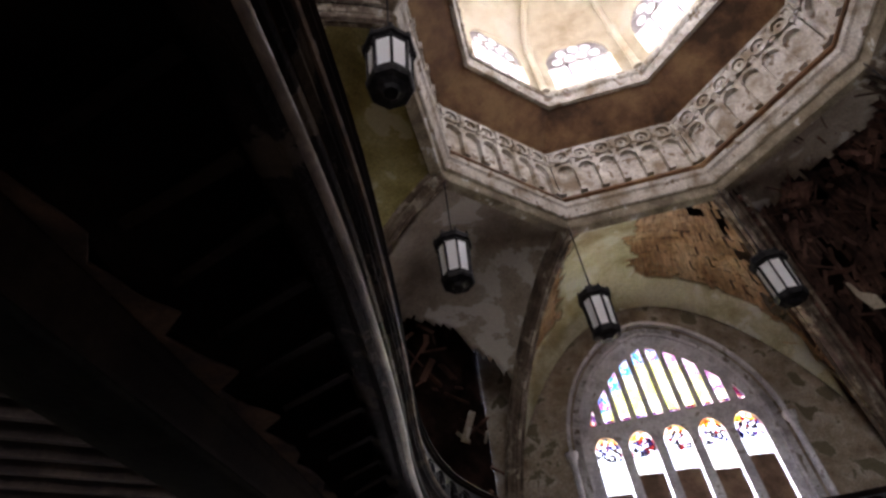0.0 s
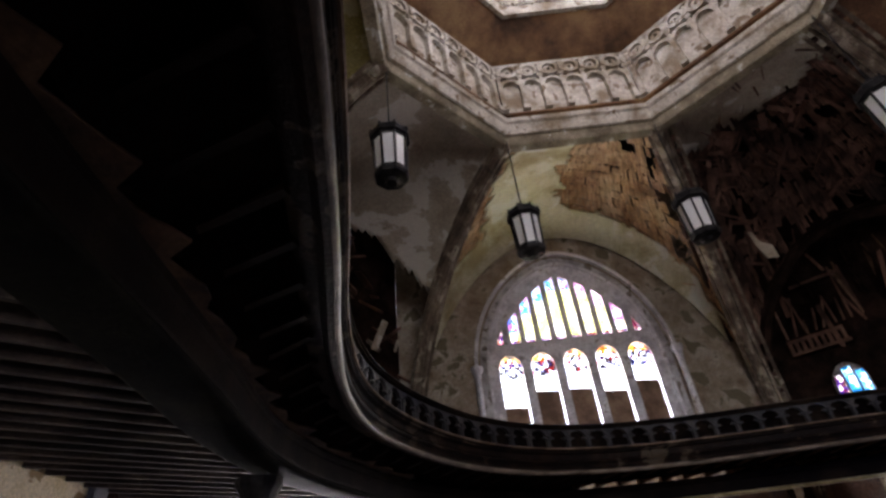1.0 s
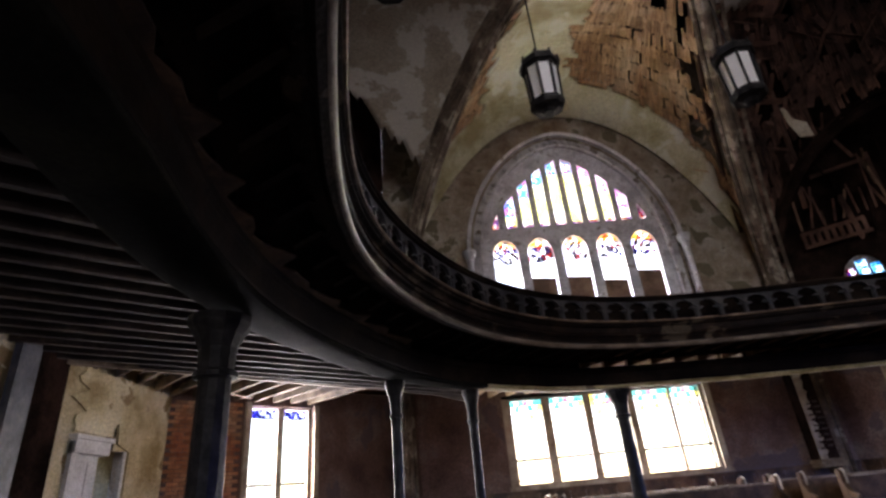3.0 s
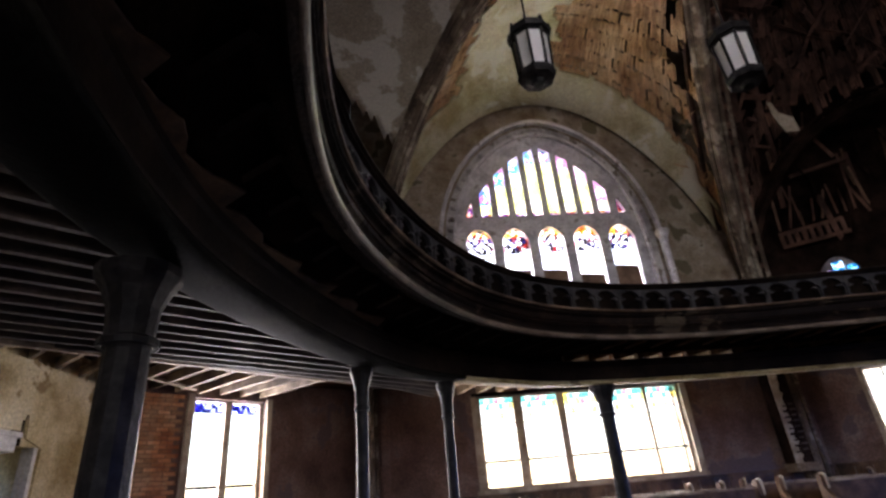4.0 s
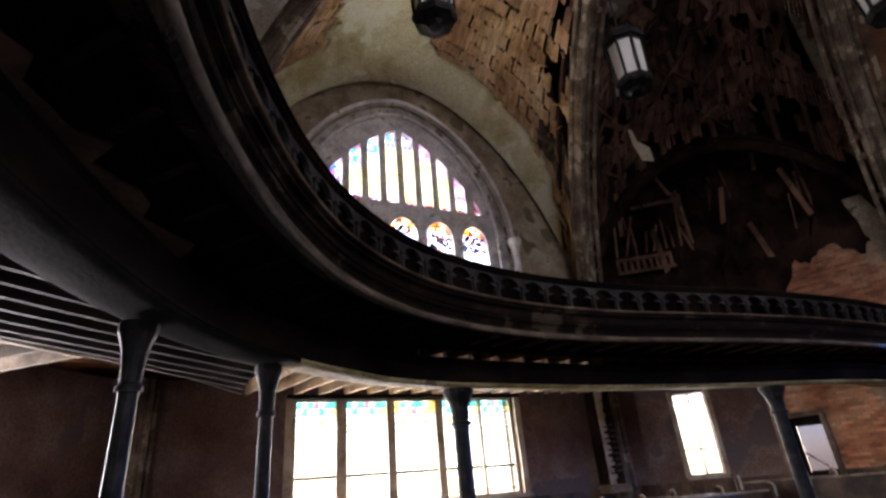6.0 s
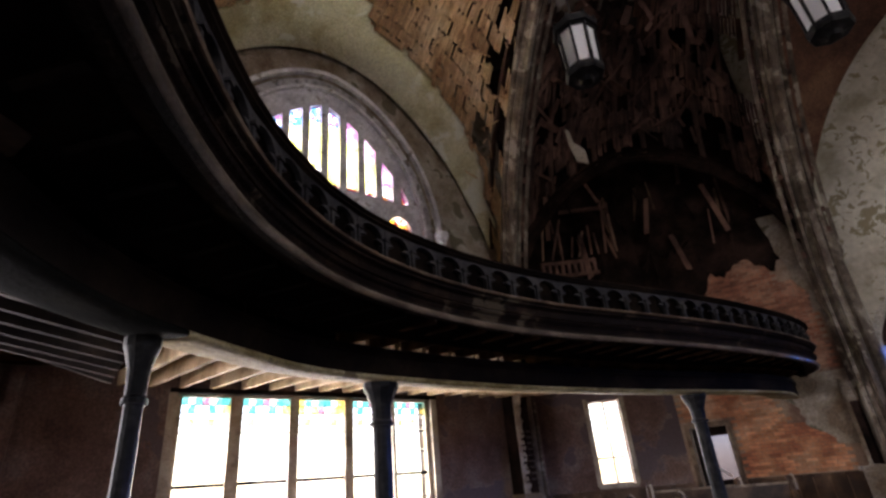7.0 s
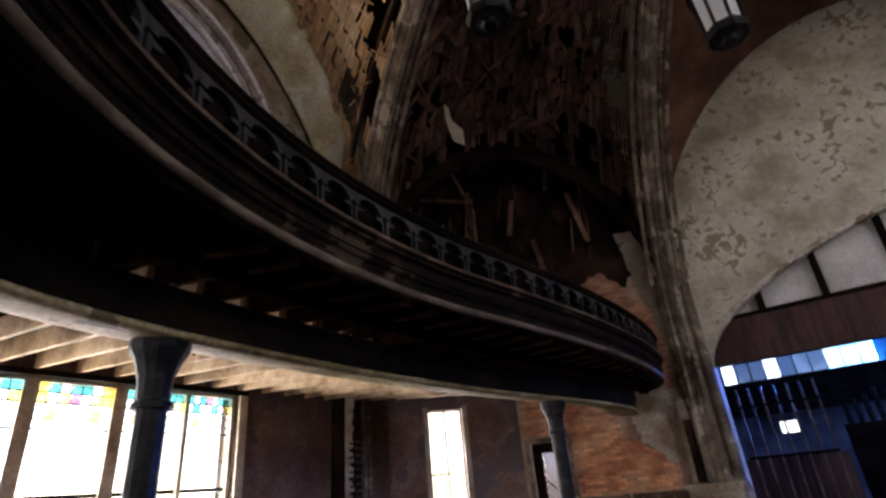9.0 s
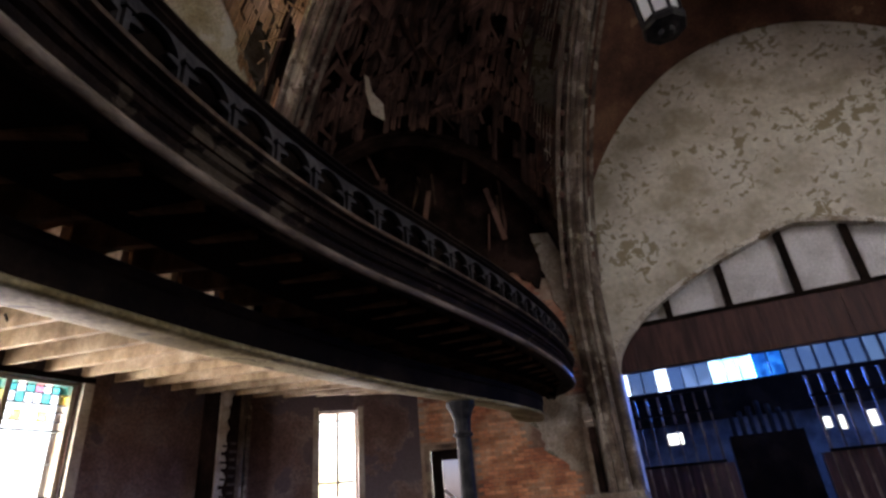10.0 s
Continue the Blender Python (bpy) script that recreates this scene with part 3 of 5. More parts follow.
for k in range(8):
    rb = rib_curve(k)
    base = 3.82 if PIERS[k][0] < -3 and PIERS[k][1] > 5 else 0.0
    pts = [Vector((PIERS[k][0], PIERS[k][1], base)), Vector((PIERS[k][0], PIERS[k][1], max(base + 0.3, 2.5)))] + rb
    out = Vector((CORNERS[k][0] - PIERS[k][0], CORNERS[k][1] - PIERS[k][1], 0)).normalized()
    side = Vector((-out.y, out.x, 0))
    rib = thing("vault_rib", "worn moulded vault rib with broken plaster edges", "rib")
    for name, off, w, h, drop in (("core", 0.0, 0.30, 0.34, 0.02), ("roll", 0.21, 0.10, 0.2, 0.04), ("roll", -0.21, 0.10, 0.2, 0.04), ("nosing", 0.0, 0.12, 0.2, -0.14)):
        verts, faces = [], []
        for i, p in enumerate(pts):
            d = (pts[min(i + 1, len(pts) - 1)] - pts[max(i - 1, 0)]).normalized()
            nrm = side.cross(d).normalized()
            if nrm.dot(out) < 0 and nrm.z > 0 or (abs(nrm.z) < 0.02 and nrm.dot(out) < 0):
                nrm = -nrm
            c = p + side * (off + 0.012 * wob(i * 0.7, off, 1.0, k)) - nrm * (drop - 0.05)
            for a, b in ((-w / 2, -h / 2), (w / 2, -h / 2), (w / 2, h * 0.2), (w * 0.3, h / 2), (-w * 0.3, h / 2), (-w / 2, h * 0.2)):
                verts.append(c + side * a + nrm * b)
        for i in range(len(pts) - 1):
            for j in range(6):
                a, b = i * 6 + j, i * 6 + (j + 1) % 6
                faces.append((a, b, b + 6, a + 6))
        part(name, mesh_of(name, verts, faces), rib_paint, rib)


def octagon(apothem, z, turn=0):
    r = apothem / math.cos(math.pi / 8)
    return [Vector((CX + r * math.cos(math.radians(112.5 - 45 * k + turn)), CY + r * math.sin(math.radians(112.5 - 45 * k + turn)), z)) for k in range(8)]


def octagon_band(profile):
    """Carries (apothem, height) pairs round the octagon."""
    rings = [octagon(a, z) for a, z in profile]
    verts = [p for r in rings for p in r]
    faces = [(i * 8 + k, i * 8 + (k + 1) % 8, (i + 1) * 8 + (k + 1) % 8, (i + 1) * 8 + k) for i in range(len(rings) - 1) for k in range(8)]
    return mesh_of("octagon", verts, faces)


dome = thing("octagonal_dome", "octagonal plaster dome lantern with ornate white friezes", "dome", kind="structure")
part("ring_soffit", octagon_band([(5.05, 11.55), (5.0, 11.2), (4.98, 11.17), (4.72, 11.17), (4.70, 11.22)]), trim_dull, dome, "stained olive-brown ring soffit")
part("lower_band", octagon_band([(4.70, 11.22), (4.68, 11.42), (4.64, 11.45)]), trim_dull, dome, "stained olive-brown ring band")
part("light_band", octagon_band([(4.64, 11.45), (4.60, 11.47), (4.52, 11.72), (4.46, 11.78), (4.44, 11.9)]), plaster_white, dome, "chipped white ring moulding")
part("groove", octagon_band([(4.44, 11.9), (4.60, 11.95), (4.62, 12.06), (4.52, 12.1), (4.52, 12.18), (4.75, 12.25)]), plaster_brown, dome, "dark groove over the ring")
part("frieze", octagon_band([(4.72, 12.2), (4.72, 14.35), (5.0, 14.4)]), plaster_white, dome, "white plaster frieze with blind tracery")
part("coving", octagon_band([(4.75, 14.3), (4.5, 14.45), (3.55, 15.15), (3.55, 15.2)]), plaster_brown, dome, "rust brown stained plaster coving")
part("upper_ring", octagon_band([(3.75, 15.1), (3.5, 15.1), (3.45, 15.3), (3.42, 15.7), (3.55, 15.75)]), plaster_white, dome)
for k in range(8):
    turn = pose(CX, CY, 0, 0, 0, -45 * k)
    side_w = 3.55 * math.tan(math.pi / 8)
    bm = plate(rect(-side_w, 15.7, side_w, 18.9), [pointed(-1.0, 1.0, 16.0, 17.5, 18.55, 8)], (0, 3.55), (1, 0), 0.25)
    bmesh.ops.transform(bm, matrix=turn, verts=bm.verts)
    part("drum_wall", bm, drum_plaster, dome)
    bm = plate(pointed(-1.0, 1.0, 17.3, 17.5, 18.55, 8), [[(x + 0.17 * math.cos(t * 0.5236), z + 0.19 * math.sin(t * 0.5236)) for t in range(12)] for x, z in ((-0.62, 17.62), (-0.2, 17.66), (0.2, 17.66), (0.62, 17.62), (-0.4, 18.05), (0.02, 18.15), (0.42, 18.05))], (0, 3.62), (1, 0), 0.1)
    bmesh.ops.transform(bm, matrix=turn, verts=bm.verts)
    part("tracery", bm, stone, dome)
    bm = bmesh.new()
    for x in (-0.36, 0.36):
        box(bm, (x - 0.04, 3.62, 16.0), (x + 0.04, 3.7, 17.4), turn)
    part("mullion", bm, stone, dome)
    bm = bmesh.new()
    c = octagon(3.42, 0)[k]
    lathe(bm, [(0.16, 15.72), (0.16, 15.9), (0.11, 15.95), (0.11, 18.1), (0.17, 18.2), (0.2, 18.35), (0.12, 18.4)], 8, 0, (c.x, c.y, 0))
    part("shaft", bm, drum_plaster, dome)
    bm = bmesh.new()
    tube(bm, [(CX + (c.x - CX) * math.cos(i * 0.157), CY + (c.y - CY) * math.cos(i * 0.157), 18.3 + 3.0 * math.sin(i * 0.157)) for i in range(11)], 0.11, 6)
    part("rib", bm, drum_plaster, dome)
part("cap", octagon_band([(3.6, 18.3), (3.5, 18.9), (3.2, 19.8), (2.5, 20.7), (1.4, 21.3), (0.02, 21.5)]), drum_plaster, dome)


def shared(name, bm, mat):
    me = bpy.data.meshes.new(name)
    bmesh.ops.recalc_face_normals(bm, faces=bm.faces)
    bm.to_mesh(me)
    bm.free()
    me.materials.append(mat)
    return me


def put(name, me, m, parent):
    ob = new(name, me)
    ob.parent = parent
    ob.matrix_world = m
    return ob


bm = bmesh.new()
box(bm, (-0.055, -0.17, 0), (0.055, 0.02, 1.35))
box(bm, (-0.09, -0.22, 0), (0.09, 0.02, 0.14))
box(bm, (-0.08, -0.2, 1.3), (0.08, 0.02, 1.42))
box(bm, (-0.04, -0.24, 1.42), (0.04, 0.02, 1.75))
strip_mesh = shared("frieze_pilaster", bm, plaster_white)
bm = bmesh.new()
for r0, r1, y0 in ((0.19, 0.28, -0.17), (0.06, 0.13, -0.12)):
    for i in range(12):
        a, b = i * math.pi / 6, (i + 1) * math.pi / 6
        q = [(r * math.cos(t), y, r * math.sin(t)) for y in (y0, 0.02) for r, t in ((r0, a), (r1, a), (r1, b), (r0, b))]
        vs = [bm.verts.new(p) for p in q]
        for f in ((0, 1, 2, 3), (1, 5, 6, 2), (0, 3, 7, 4)):
            bm.faces.new([vs[j] for j in f])
for i in range(4):
    a = i * math.pi / 2 + 0.785
    box(bm, (-0.03, -0.07, 0.1), (0.03, 0.02, 0.22), Matrix.Rotation(a, 4, "Y"))
roundel_mesh = shared("roundel", bm, plaster_white)
bm = bmesh.new()
for i in range(8):
    a0, a1 = math.pi * i / 8, math.pi * (i + 1) / 8
    q = [(r * math.cos(t), y, 0.9 * r * math.sin(t)) for y in (-0.15, 0.02) for r, t in ((0.2, a0), (0.29, a0), (0.29, a1), (0.2, a1))]
    vs = [bm.verts.new(p) for p in q]
    for f in ((0, 1, 2, 3), (1, 5, 6, 2), (0, 3, 7, 4)):
        bm.faces.new([vs[j] for j in f])
head_mesh = shared("arch_head", bm, plaster_white)
bm = bmesh.new()
lathe(bm, [(0.11, 0.0), (0.1, 0.04), (0.05, 0.05), (0.03, 0.08)], 6)
for i in range(5):
    box(bm, (0.06, -0.02, 0), (0.13, 0.02, 0.05), Matrix.Rotation(i * 1.2566, 4, "Z"))
bmesh.ops.rotate(bm, cent=(0, 0, 0), matrix=Matrix.Rotation(math.pi / 2, 3, "X"), verts=bm.verts)
leaf_mesh = shared("rosette", bm, plaster_white)
for k in range(8):
    turn = pose(CX, CY, 0, 0, 0, -45 * k)
    for i in range(7):
        x = (i - 3) * 0.6
        put("frieze_pilaster", strip_mesh, turn @ pose(x, 4.72, 12.3), dome)
        if i < 6:
            put("arch_head", head_mesh, turn @ pose(x + 0.3, 4.72, 13.35), dome)
            put("roundel", roundel_mesh, turn @ pose(x + 0.3, 4.72, 13.95, 0, (i * 37 + k * 11) % 40 - 20, 0), dome)
    for i in range(12):
        put("rosette", leaf_mesh, turn @ pose((i - 5.5) * 0.232, 3.43, 15.5, 0, (i * 53) % 72, 0), dome)
part("cornice", octagon_band([(4.73, 14.22), (4.6, 14.24), (4.58, 14.3), (4.66, 14.36), (4.72, 14.4)]), plaster_white, dome)
for k in range(8):
    c, c2 = octagon(4.62, 0)[k], octagon(4.9, 0)[k]
    bm = bmesh.new()
    lathe(bm, [(0.06, 11.0), (0.14, 11.06), (0.2, 11.2), (0.23, 11.3), (0.16, 11.4), (0.16, 11.5)], 8, 0, (c2.x, c2.y, 0))
    part("boss", bm, trim_paint, dome)
# attic roof added to close the space above the webs and keep skylight out
part("attic_roof", octagon_band([(3.9, 15.9), (11.9, 15.2), (12.0, 14.2)]), dark_void, None, kind="structure")["label"] = "dark timber attic roof"
for k in range(8):
    a = math.radians(90 - 45 * k)
    window_light((CX + 3.95 * math.cos(a), CY + 3.95 * math.sin(a), 17.3), (-math.cos(a), -math.sin(a), 0), 2.0, 2.6, 2.1)

# ---- balcony ----
balcony = thing("balcony", "dark wooden horseshoe balcony with a carved arcaded front", "balcony")
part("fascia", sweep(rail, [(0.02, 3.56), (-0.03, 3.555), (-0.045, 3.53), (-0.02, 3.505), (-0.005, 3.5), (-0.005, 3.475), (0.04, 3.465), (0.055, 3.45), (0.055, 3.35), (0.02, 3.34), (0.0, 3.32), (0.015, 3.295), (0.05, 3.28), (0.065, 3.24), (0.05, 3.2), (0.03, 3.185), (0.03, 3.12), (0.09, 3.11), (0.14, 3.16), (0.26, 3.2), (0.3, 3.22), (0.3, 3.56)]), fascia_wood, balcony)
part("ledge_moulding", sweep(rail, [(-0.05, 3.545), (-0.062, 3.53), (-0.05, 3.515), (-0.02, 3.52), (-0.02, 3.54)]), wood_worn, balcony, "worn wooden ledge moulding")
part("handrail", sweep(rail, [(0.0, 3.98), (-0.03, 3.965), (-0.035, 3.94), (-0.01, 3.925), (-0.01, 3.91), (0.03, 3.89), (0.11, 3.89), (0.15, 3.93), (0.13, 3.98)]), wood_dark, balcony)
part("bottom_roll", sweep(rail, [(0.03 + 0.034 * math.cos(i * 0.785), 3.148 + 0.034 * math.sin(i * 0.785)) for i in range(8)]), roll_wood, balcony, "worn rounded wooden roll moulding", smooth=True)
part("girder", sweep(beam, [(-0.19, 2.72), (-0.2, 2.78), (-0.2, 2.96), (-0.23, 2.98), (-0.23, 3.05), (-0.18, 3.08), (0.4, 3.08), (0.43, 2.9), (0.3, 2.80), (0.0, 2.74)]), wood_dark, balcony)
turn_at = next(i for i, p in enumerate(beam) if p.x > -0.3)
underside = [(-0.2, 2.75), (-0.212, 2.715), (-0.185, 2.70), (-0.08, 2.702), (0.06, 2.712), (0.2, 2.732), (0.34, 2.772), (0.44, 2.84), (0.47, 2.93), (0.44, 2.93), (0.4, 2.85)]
# west half of the underside is darkened by colour to read as shaded
part("soffit_board", sweep(beam[:turn_at + 1], underside), board_shaded, balcony, "painted board curved round the girder's underside, coloured near-black for shade", smooth=True)
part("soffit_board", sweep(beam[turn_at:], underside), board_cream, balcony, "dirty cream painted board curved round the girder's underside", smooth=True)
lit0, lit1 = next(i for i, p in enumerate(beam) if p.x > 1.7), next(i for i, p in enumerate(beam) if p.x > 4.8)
# boards added to stop window light over the girder, outside the lit stretch
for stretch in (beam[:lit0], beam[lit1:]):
    part("light_stop", sweep(stretch, [(0.1, 3.07), (0.1, 3.36), (0.14, 3.36), (0.14, 3.07)]), shade_black, balcony, "board added above the girder to block window light")
part("backing", sweep(rail, [(0.1, 3.54), (0.1, 3.92), (0.13, 3.92), (0.13, 3.54)]), shade_black, balcony, "dark boarding behind the arcade")
# one bay of the arcade: a pointed trefoil between slim shafts with capitals
ARC_W = 0.405
arch_hole = [(-0.165, 3.575), (0.165, 3.575), (0.165, 3.70)]
for i in range(13):
    q = math.pi * i / 12
    cusp = 1 - 0.16 * max(0.0, math.cos(3 * q - math.pi / 2)) ** 0.5 if 0.33 < i / 12 < 0.67 else 1.0
    arch_hole.append((0.165 * math.cos(q), 3.70 + 0.175 * math.sin(q) ** 0.8 * cusp))
arch_hole.append((-0.165, 3.70))
arc = plate(rect(-ARC_W / 2, 3.555, ARC_W / 2, 3.895), [arch_hole], (0, 0.03), (1, 0), 0.05)
for sx in (-1, 1):
    box(arc, (sx * ARC_W / 2 - 0.028, -0.005, 3.555), (sx * ARC_W / 2 + 0.028, 0.033, 3.585))
    box(arc, (sx * ARC_W / 2 - 0.018, 0.005, 3.585), (sx * ARC_W / 2 + 0.018, 0.033, 3.745))
    box(arc, (sx * ARC_W / 2 - 0.034, -0.01, 3.745), (sx * ARC_W / 2 + 0.034, 0.033, 3.77))
    vs = [arc.verts.new((sx * x, y, z)) for y in (0.03, 0.075) for x, z in ((0.166, 3.715), (0.075, 3.735), (0.10, 3.755), (0.158, 3.765))]
    arc.faces.new(vs[:4]), arc.faces.new(vs[4:])
    for i in range(4):
        arc.faces.new((vs[i], vs[(i + 1) % 4], vs[4 + (i + 1) % 4], vs[4 + i]))
bmesh.ops.recalc_face_normals(arc, faces=arc.faces)
arc_mesh = bpy.data.meshes.new("arcade_panel")
arc.to_mesh(arc_mesh), arc.free()
arc_mesh.materials.append(arcade_wood)
for p, q in zip(glide(RAIL, ARC_W), glide(RAIL, ARC_W)[1:]):
    ob = new("arcade_panel", arc_mesh)
    ob.parent = balcony
    d = q - p
    ob.matrix_world = Matrix.Translation(((p.x + q.x) / 2, (p.y + q.y) / 2, 0)) @ pose(0, 0, 0, 0, 0, math.degrees(math.atan2(d.y, d.x)))


def strip(c0, z0, c1, z1, n=90):
    """A sheet between two plan curves."""
    verts, faces = [], []
    for i in range(n + 1):
        p, q = c0[round(i * (len(c0) - 1) / n)], c1[round(i * (len(c1) - 1) / n)]
        verts += [(p.x, p.y, z0), (q.x, q.y, z1)]
    for i in range(n):
        faces.append((2 * i, 2 * i + 1, 2 * i + 3, 2 * i + 2))
    return mesh_of("strip", verts, faces)


outer = glide([(W_X - 0.1, -6.0), (W_X - 0.1, 0), (W_X - 0.1, 6), (W_X - 0.1, 12.75), (-4, 14.8), (-2.15, 16.7), (3.5, 16.7), (9.25, 16.7), (11.6, 14.3), (12.9, 11.6)])
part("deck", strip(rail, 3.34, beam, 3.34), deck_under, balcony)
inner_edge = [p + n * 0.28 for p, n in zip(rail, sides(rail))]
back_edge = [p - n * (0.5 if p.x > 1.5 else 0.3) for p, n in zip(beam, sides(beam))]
# sheet added to hide the joists; its near-black colour stands in for shade
part("soffit", strip(inner_edge, 3.2, back_edge, 3.1), shade_black, balcony, "near-black sheet standing in for shade under the balcony front")
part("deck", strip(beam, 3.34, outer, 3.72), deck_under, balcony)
def girder_x(y):
    for p, q in zip(beam, beam[1:]):
        if p.y <= y <= q.y:
            return p.x + (q.x - p.x) * (y - p.y) / max(1e-6, q.y - p.y)
    return -99


def timber(name, a, b, w, h, mat):
    bm = bmesh.new()
    beam_between(bm, a, b, w, h)
    part(name, bm, mat, balcony)


for i in range(3, len(beam) - 2, 3):
    f = i / (len(beam) - 1)
    p, q, w = beam[i], rail[round(f * (len(rail) - 1))], outer[round(f * (len(outer) - 1))]
    if p.x > 0.3:
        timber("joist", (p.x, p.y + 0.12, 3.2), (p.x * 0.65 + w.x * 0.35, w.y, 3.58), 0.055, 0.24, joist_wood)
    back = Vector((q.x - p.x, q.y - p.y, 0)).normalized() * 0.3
    # brown where light comes over the girder, dark where shaded: set by colour
    timber("bracket_joist", (p.x, p.y, 3.2), (q.x - back.x, q.y - back.y, 3.25), 0.06, 0.2, bracket_lit if p.x > 1.5 else wood_dark)
for x, y, z in ((2.35, 13.5, 3.2), (2.75, 13.3, 3.18), (3.9, 14.6, 3.3), (4.4, 14.1, 3.26)):
    bm = bmesh.new()
    tube(bm, [(x - 0.07, y, z + 0.1), (x, y, z - 0.02), (x + 0.07, y, z + 0.1)], 0.012, 5)
    part("iron_strap", bm, iron, balcony, "small bent iron strap")
# skewed joists of the west side, up to a trimmer beside the window wall; shade is in their colour
skew = Vector((math.cos(0.61), math.sin(0.61), 0))
for i in range(70):
    start = Vector((W_X, -8.5 + 0.42 * i, 0))
    inside = [start + skew * (0.05 * k) for k in range(140)]
    inside = [p for p in inside if -5.9 < p.y < 16.4 and p.x < min(0.35, girder_x(p.y) if p.y < 12.2 else 9) and p.y - p.x < 15.8]
    if len(inside) > 6:
        a, b = inside[0], inside[-1]
        timber("joist", (a.x, a.y, 3.46), (b.x, b.y, 3.3), 0.06, 0.22, joist_shade)
timber("trimmer", (-6.0, 9.8, 3.42), (-2.4, 13.4, 3.42), 0.08, 0.2, joist_half_shade)
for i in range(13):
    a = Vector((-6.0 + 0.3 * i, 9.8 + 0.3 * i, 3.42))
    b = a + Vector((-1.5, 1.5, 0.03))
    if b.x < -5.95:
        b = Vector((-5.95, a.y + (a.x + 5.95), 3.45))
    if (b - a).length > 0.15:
        timber("jack_joist", a, b, 0.05, 0.16, joist_half_shade)
timber("trimmer", (-5.2, 12.2, 3.4), (-4.75, 13.7, 3.4), 0.1, 0.05, joist_half_shade)
# torn lath edge along the girder
bend = next(i for i, p in enumerate(beam) if p.y > 9.6)
tear = random.Random(3)
verts, faces = [], []
nb = sides(beam)
for i in range(2, bend):
    p, n = beam[i], nb[i]
    reach = 0.23 + 0.05 * (i % 4) * tear.uniform(0.4, 1.3)
    verts += [p - n * 0.2 + Vector((0, 0, 3.085)), p - n * reach + Vector((0, 0, 3.09)), p - n * reach + Vector((0, 0, 3.11)), p - n * 0.2 + Vector((0, 0, 3.115))]
for i in range(bend - 3):
    for j in range(4):
        a, b = i * 4 + j, i * 4 + (j + 1) % 4
        faces.append((a, b, b + 4, a + 4))
part("torn_edge", mesh_of("torn_edge", verts, faces), torn_wood, balcony, "jagged torn lath edge along the girder")

# ---- columns ----
def column(x, y, height=2.7, r=0.11):
    t = thing("iron_column", "slim dark iron column with a flared capital", "column", (x, y, 0), group="columns under the balcony")
    bm = bmesh.new()
    lathe(bm, [(r * 1.5, 0), (r * 1.5, 0.25), (r * 1.1, 0.32), (r, 0.4), (r * 0.92, height - 0.5), (r, height - 0.48)], 12)
    part("shaft", bm, iron, t, smooth=False)
    bm = bmesh.new()
    lathe(bm, [(r * 1.25, height - 0.48), (r * 1.25, height - 0.44), (r, height - 0.42), (r * 1.1, height - 0.25), (r * 1.45, height - 0.14), (r * 1.8, height - 0.07), (r * 1.85, height - 0.05), (r * 1.85, height + 0.01)], 12)
    part("capital", bm, iron, t)
    return t


for x, y, r in ((-2.65, 6.75, 0.135), (-1.5, 9.85, 0.072), (-0.42, 11.08, 0.072), (2.27, 12.25, 0.115), (8.54, 11.98, 0.115), (-2.05, -0.5, 0.135), (-1.95, -4, 0.135)):
    column(x, y, r=r)

# ---- hanging lanterns ----
def lantern(x, y, z, drop):
    t = thing("hanging_lantern", "large octagonal black iron lantern with frosted glass panes", "lantern", (x, y, z), group="lanterns hanging round the dome")
    bm = bmesh.new()
    lathe(bm, [(0.33, 0.42), (0.40, 0.43), (0.41, 0.52), (0.36, 0.54), (0.36, 0.62), (0.3, 0.68), (0.12, 0.76), (0.05, 0.9)], 8, math.pi / 8)
    cap = part("cap", bm, iron, t)
    for k in range(8):
        a = math.pi / 8 + k * math.pi / 4
        bm = bmesh.new()
        lathe(bm, [(0.035, 0.5), (0.045, 0.56), (0.02, 0.6), (0.03, 0.63), (0.005, 0.68)], 6, 0, (0.37 * math.cos(a), 0.37 * math.sin(a), 0))
        part("finial", bm, iron, cap)
        bm = bmesh.new()
        b = a + math.pi / 8
        box(bm, (-0.1, -0.012, 0.37), (0.1, 0.012, 0.42), pose(0.305 * math.cos(b), 0.305 * math.sin(b), 0, 0, 0, math.degrees(b) + 90))
        part("valance", bm, iron, cap)
    bm = bmesh.new()
    lathe(bm, [(0.1, -0.66), (0.14, -0.6), (0.22, -0.57), (0.31, -0.56), (0.34, -0.5), (0.34, -0.42), (0.29, -0.4)], 8, math.pi / 8)
    part("base", bm, iron, t)
    for k in range(8):
        a, b = math.pi / 8 + k * math.pi / 4, math.pi / 8 + (k + 1) * math.pi / 4
        bm = bmesh.new()
        beam_between(bm, (0.3 * math.cos(a), 0.3 * math.sin(a), -0.42), (0.335 * math.cos(a), 0.335 * math.sin(a), 0.44), 0.04, 0.04, (math.cos(a), math.sin(a), 0))
        part("bar", bm, iron, t)
        v = [(r * math.cos(q), r * math.sin(q), zz) for r, zz in ((0.285, -0.41), (0.32, 0.43)) for q in (a, b)]
        v += [(p[0] * 0.97, p[1] * 0.97, p[2]) for p in v]
        part("pane", mesh_of("pane", v, [(0, 1, 3, 2), (4, 6, 7, 5), (0, 2, 6, 4), (1, 5, 7, 3), (0, 4, 5, 1), (2, 3, 7, 6)]), frosted, t, "frosted glass pane")
    bm = bmesh.new()
    tube(bm, [(0, 0, 0.88), (0, 0, drop)], 0.018)
    part("chain", bm, iron, t)
    return t


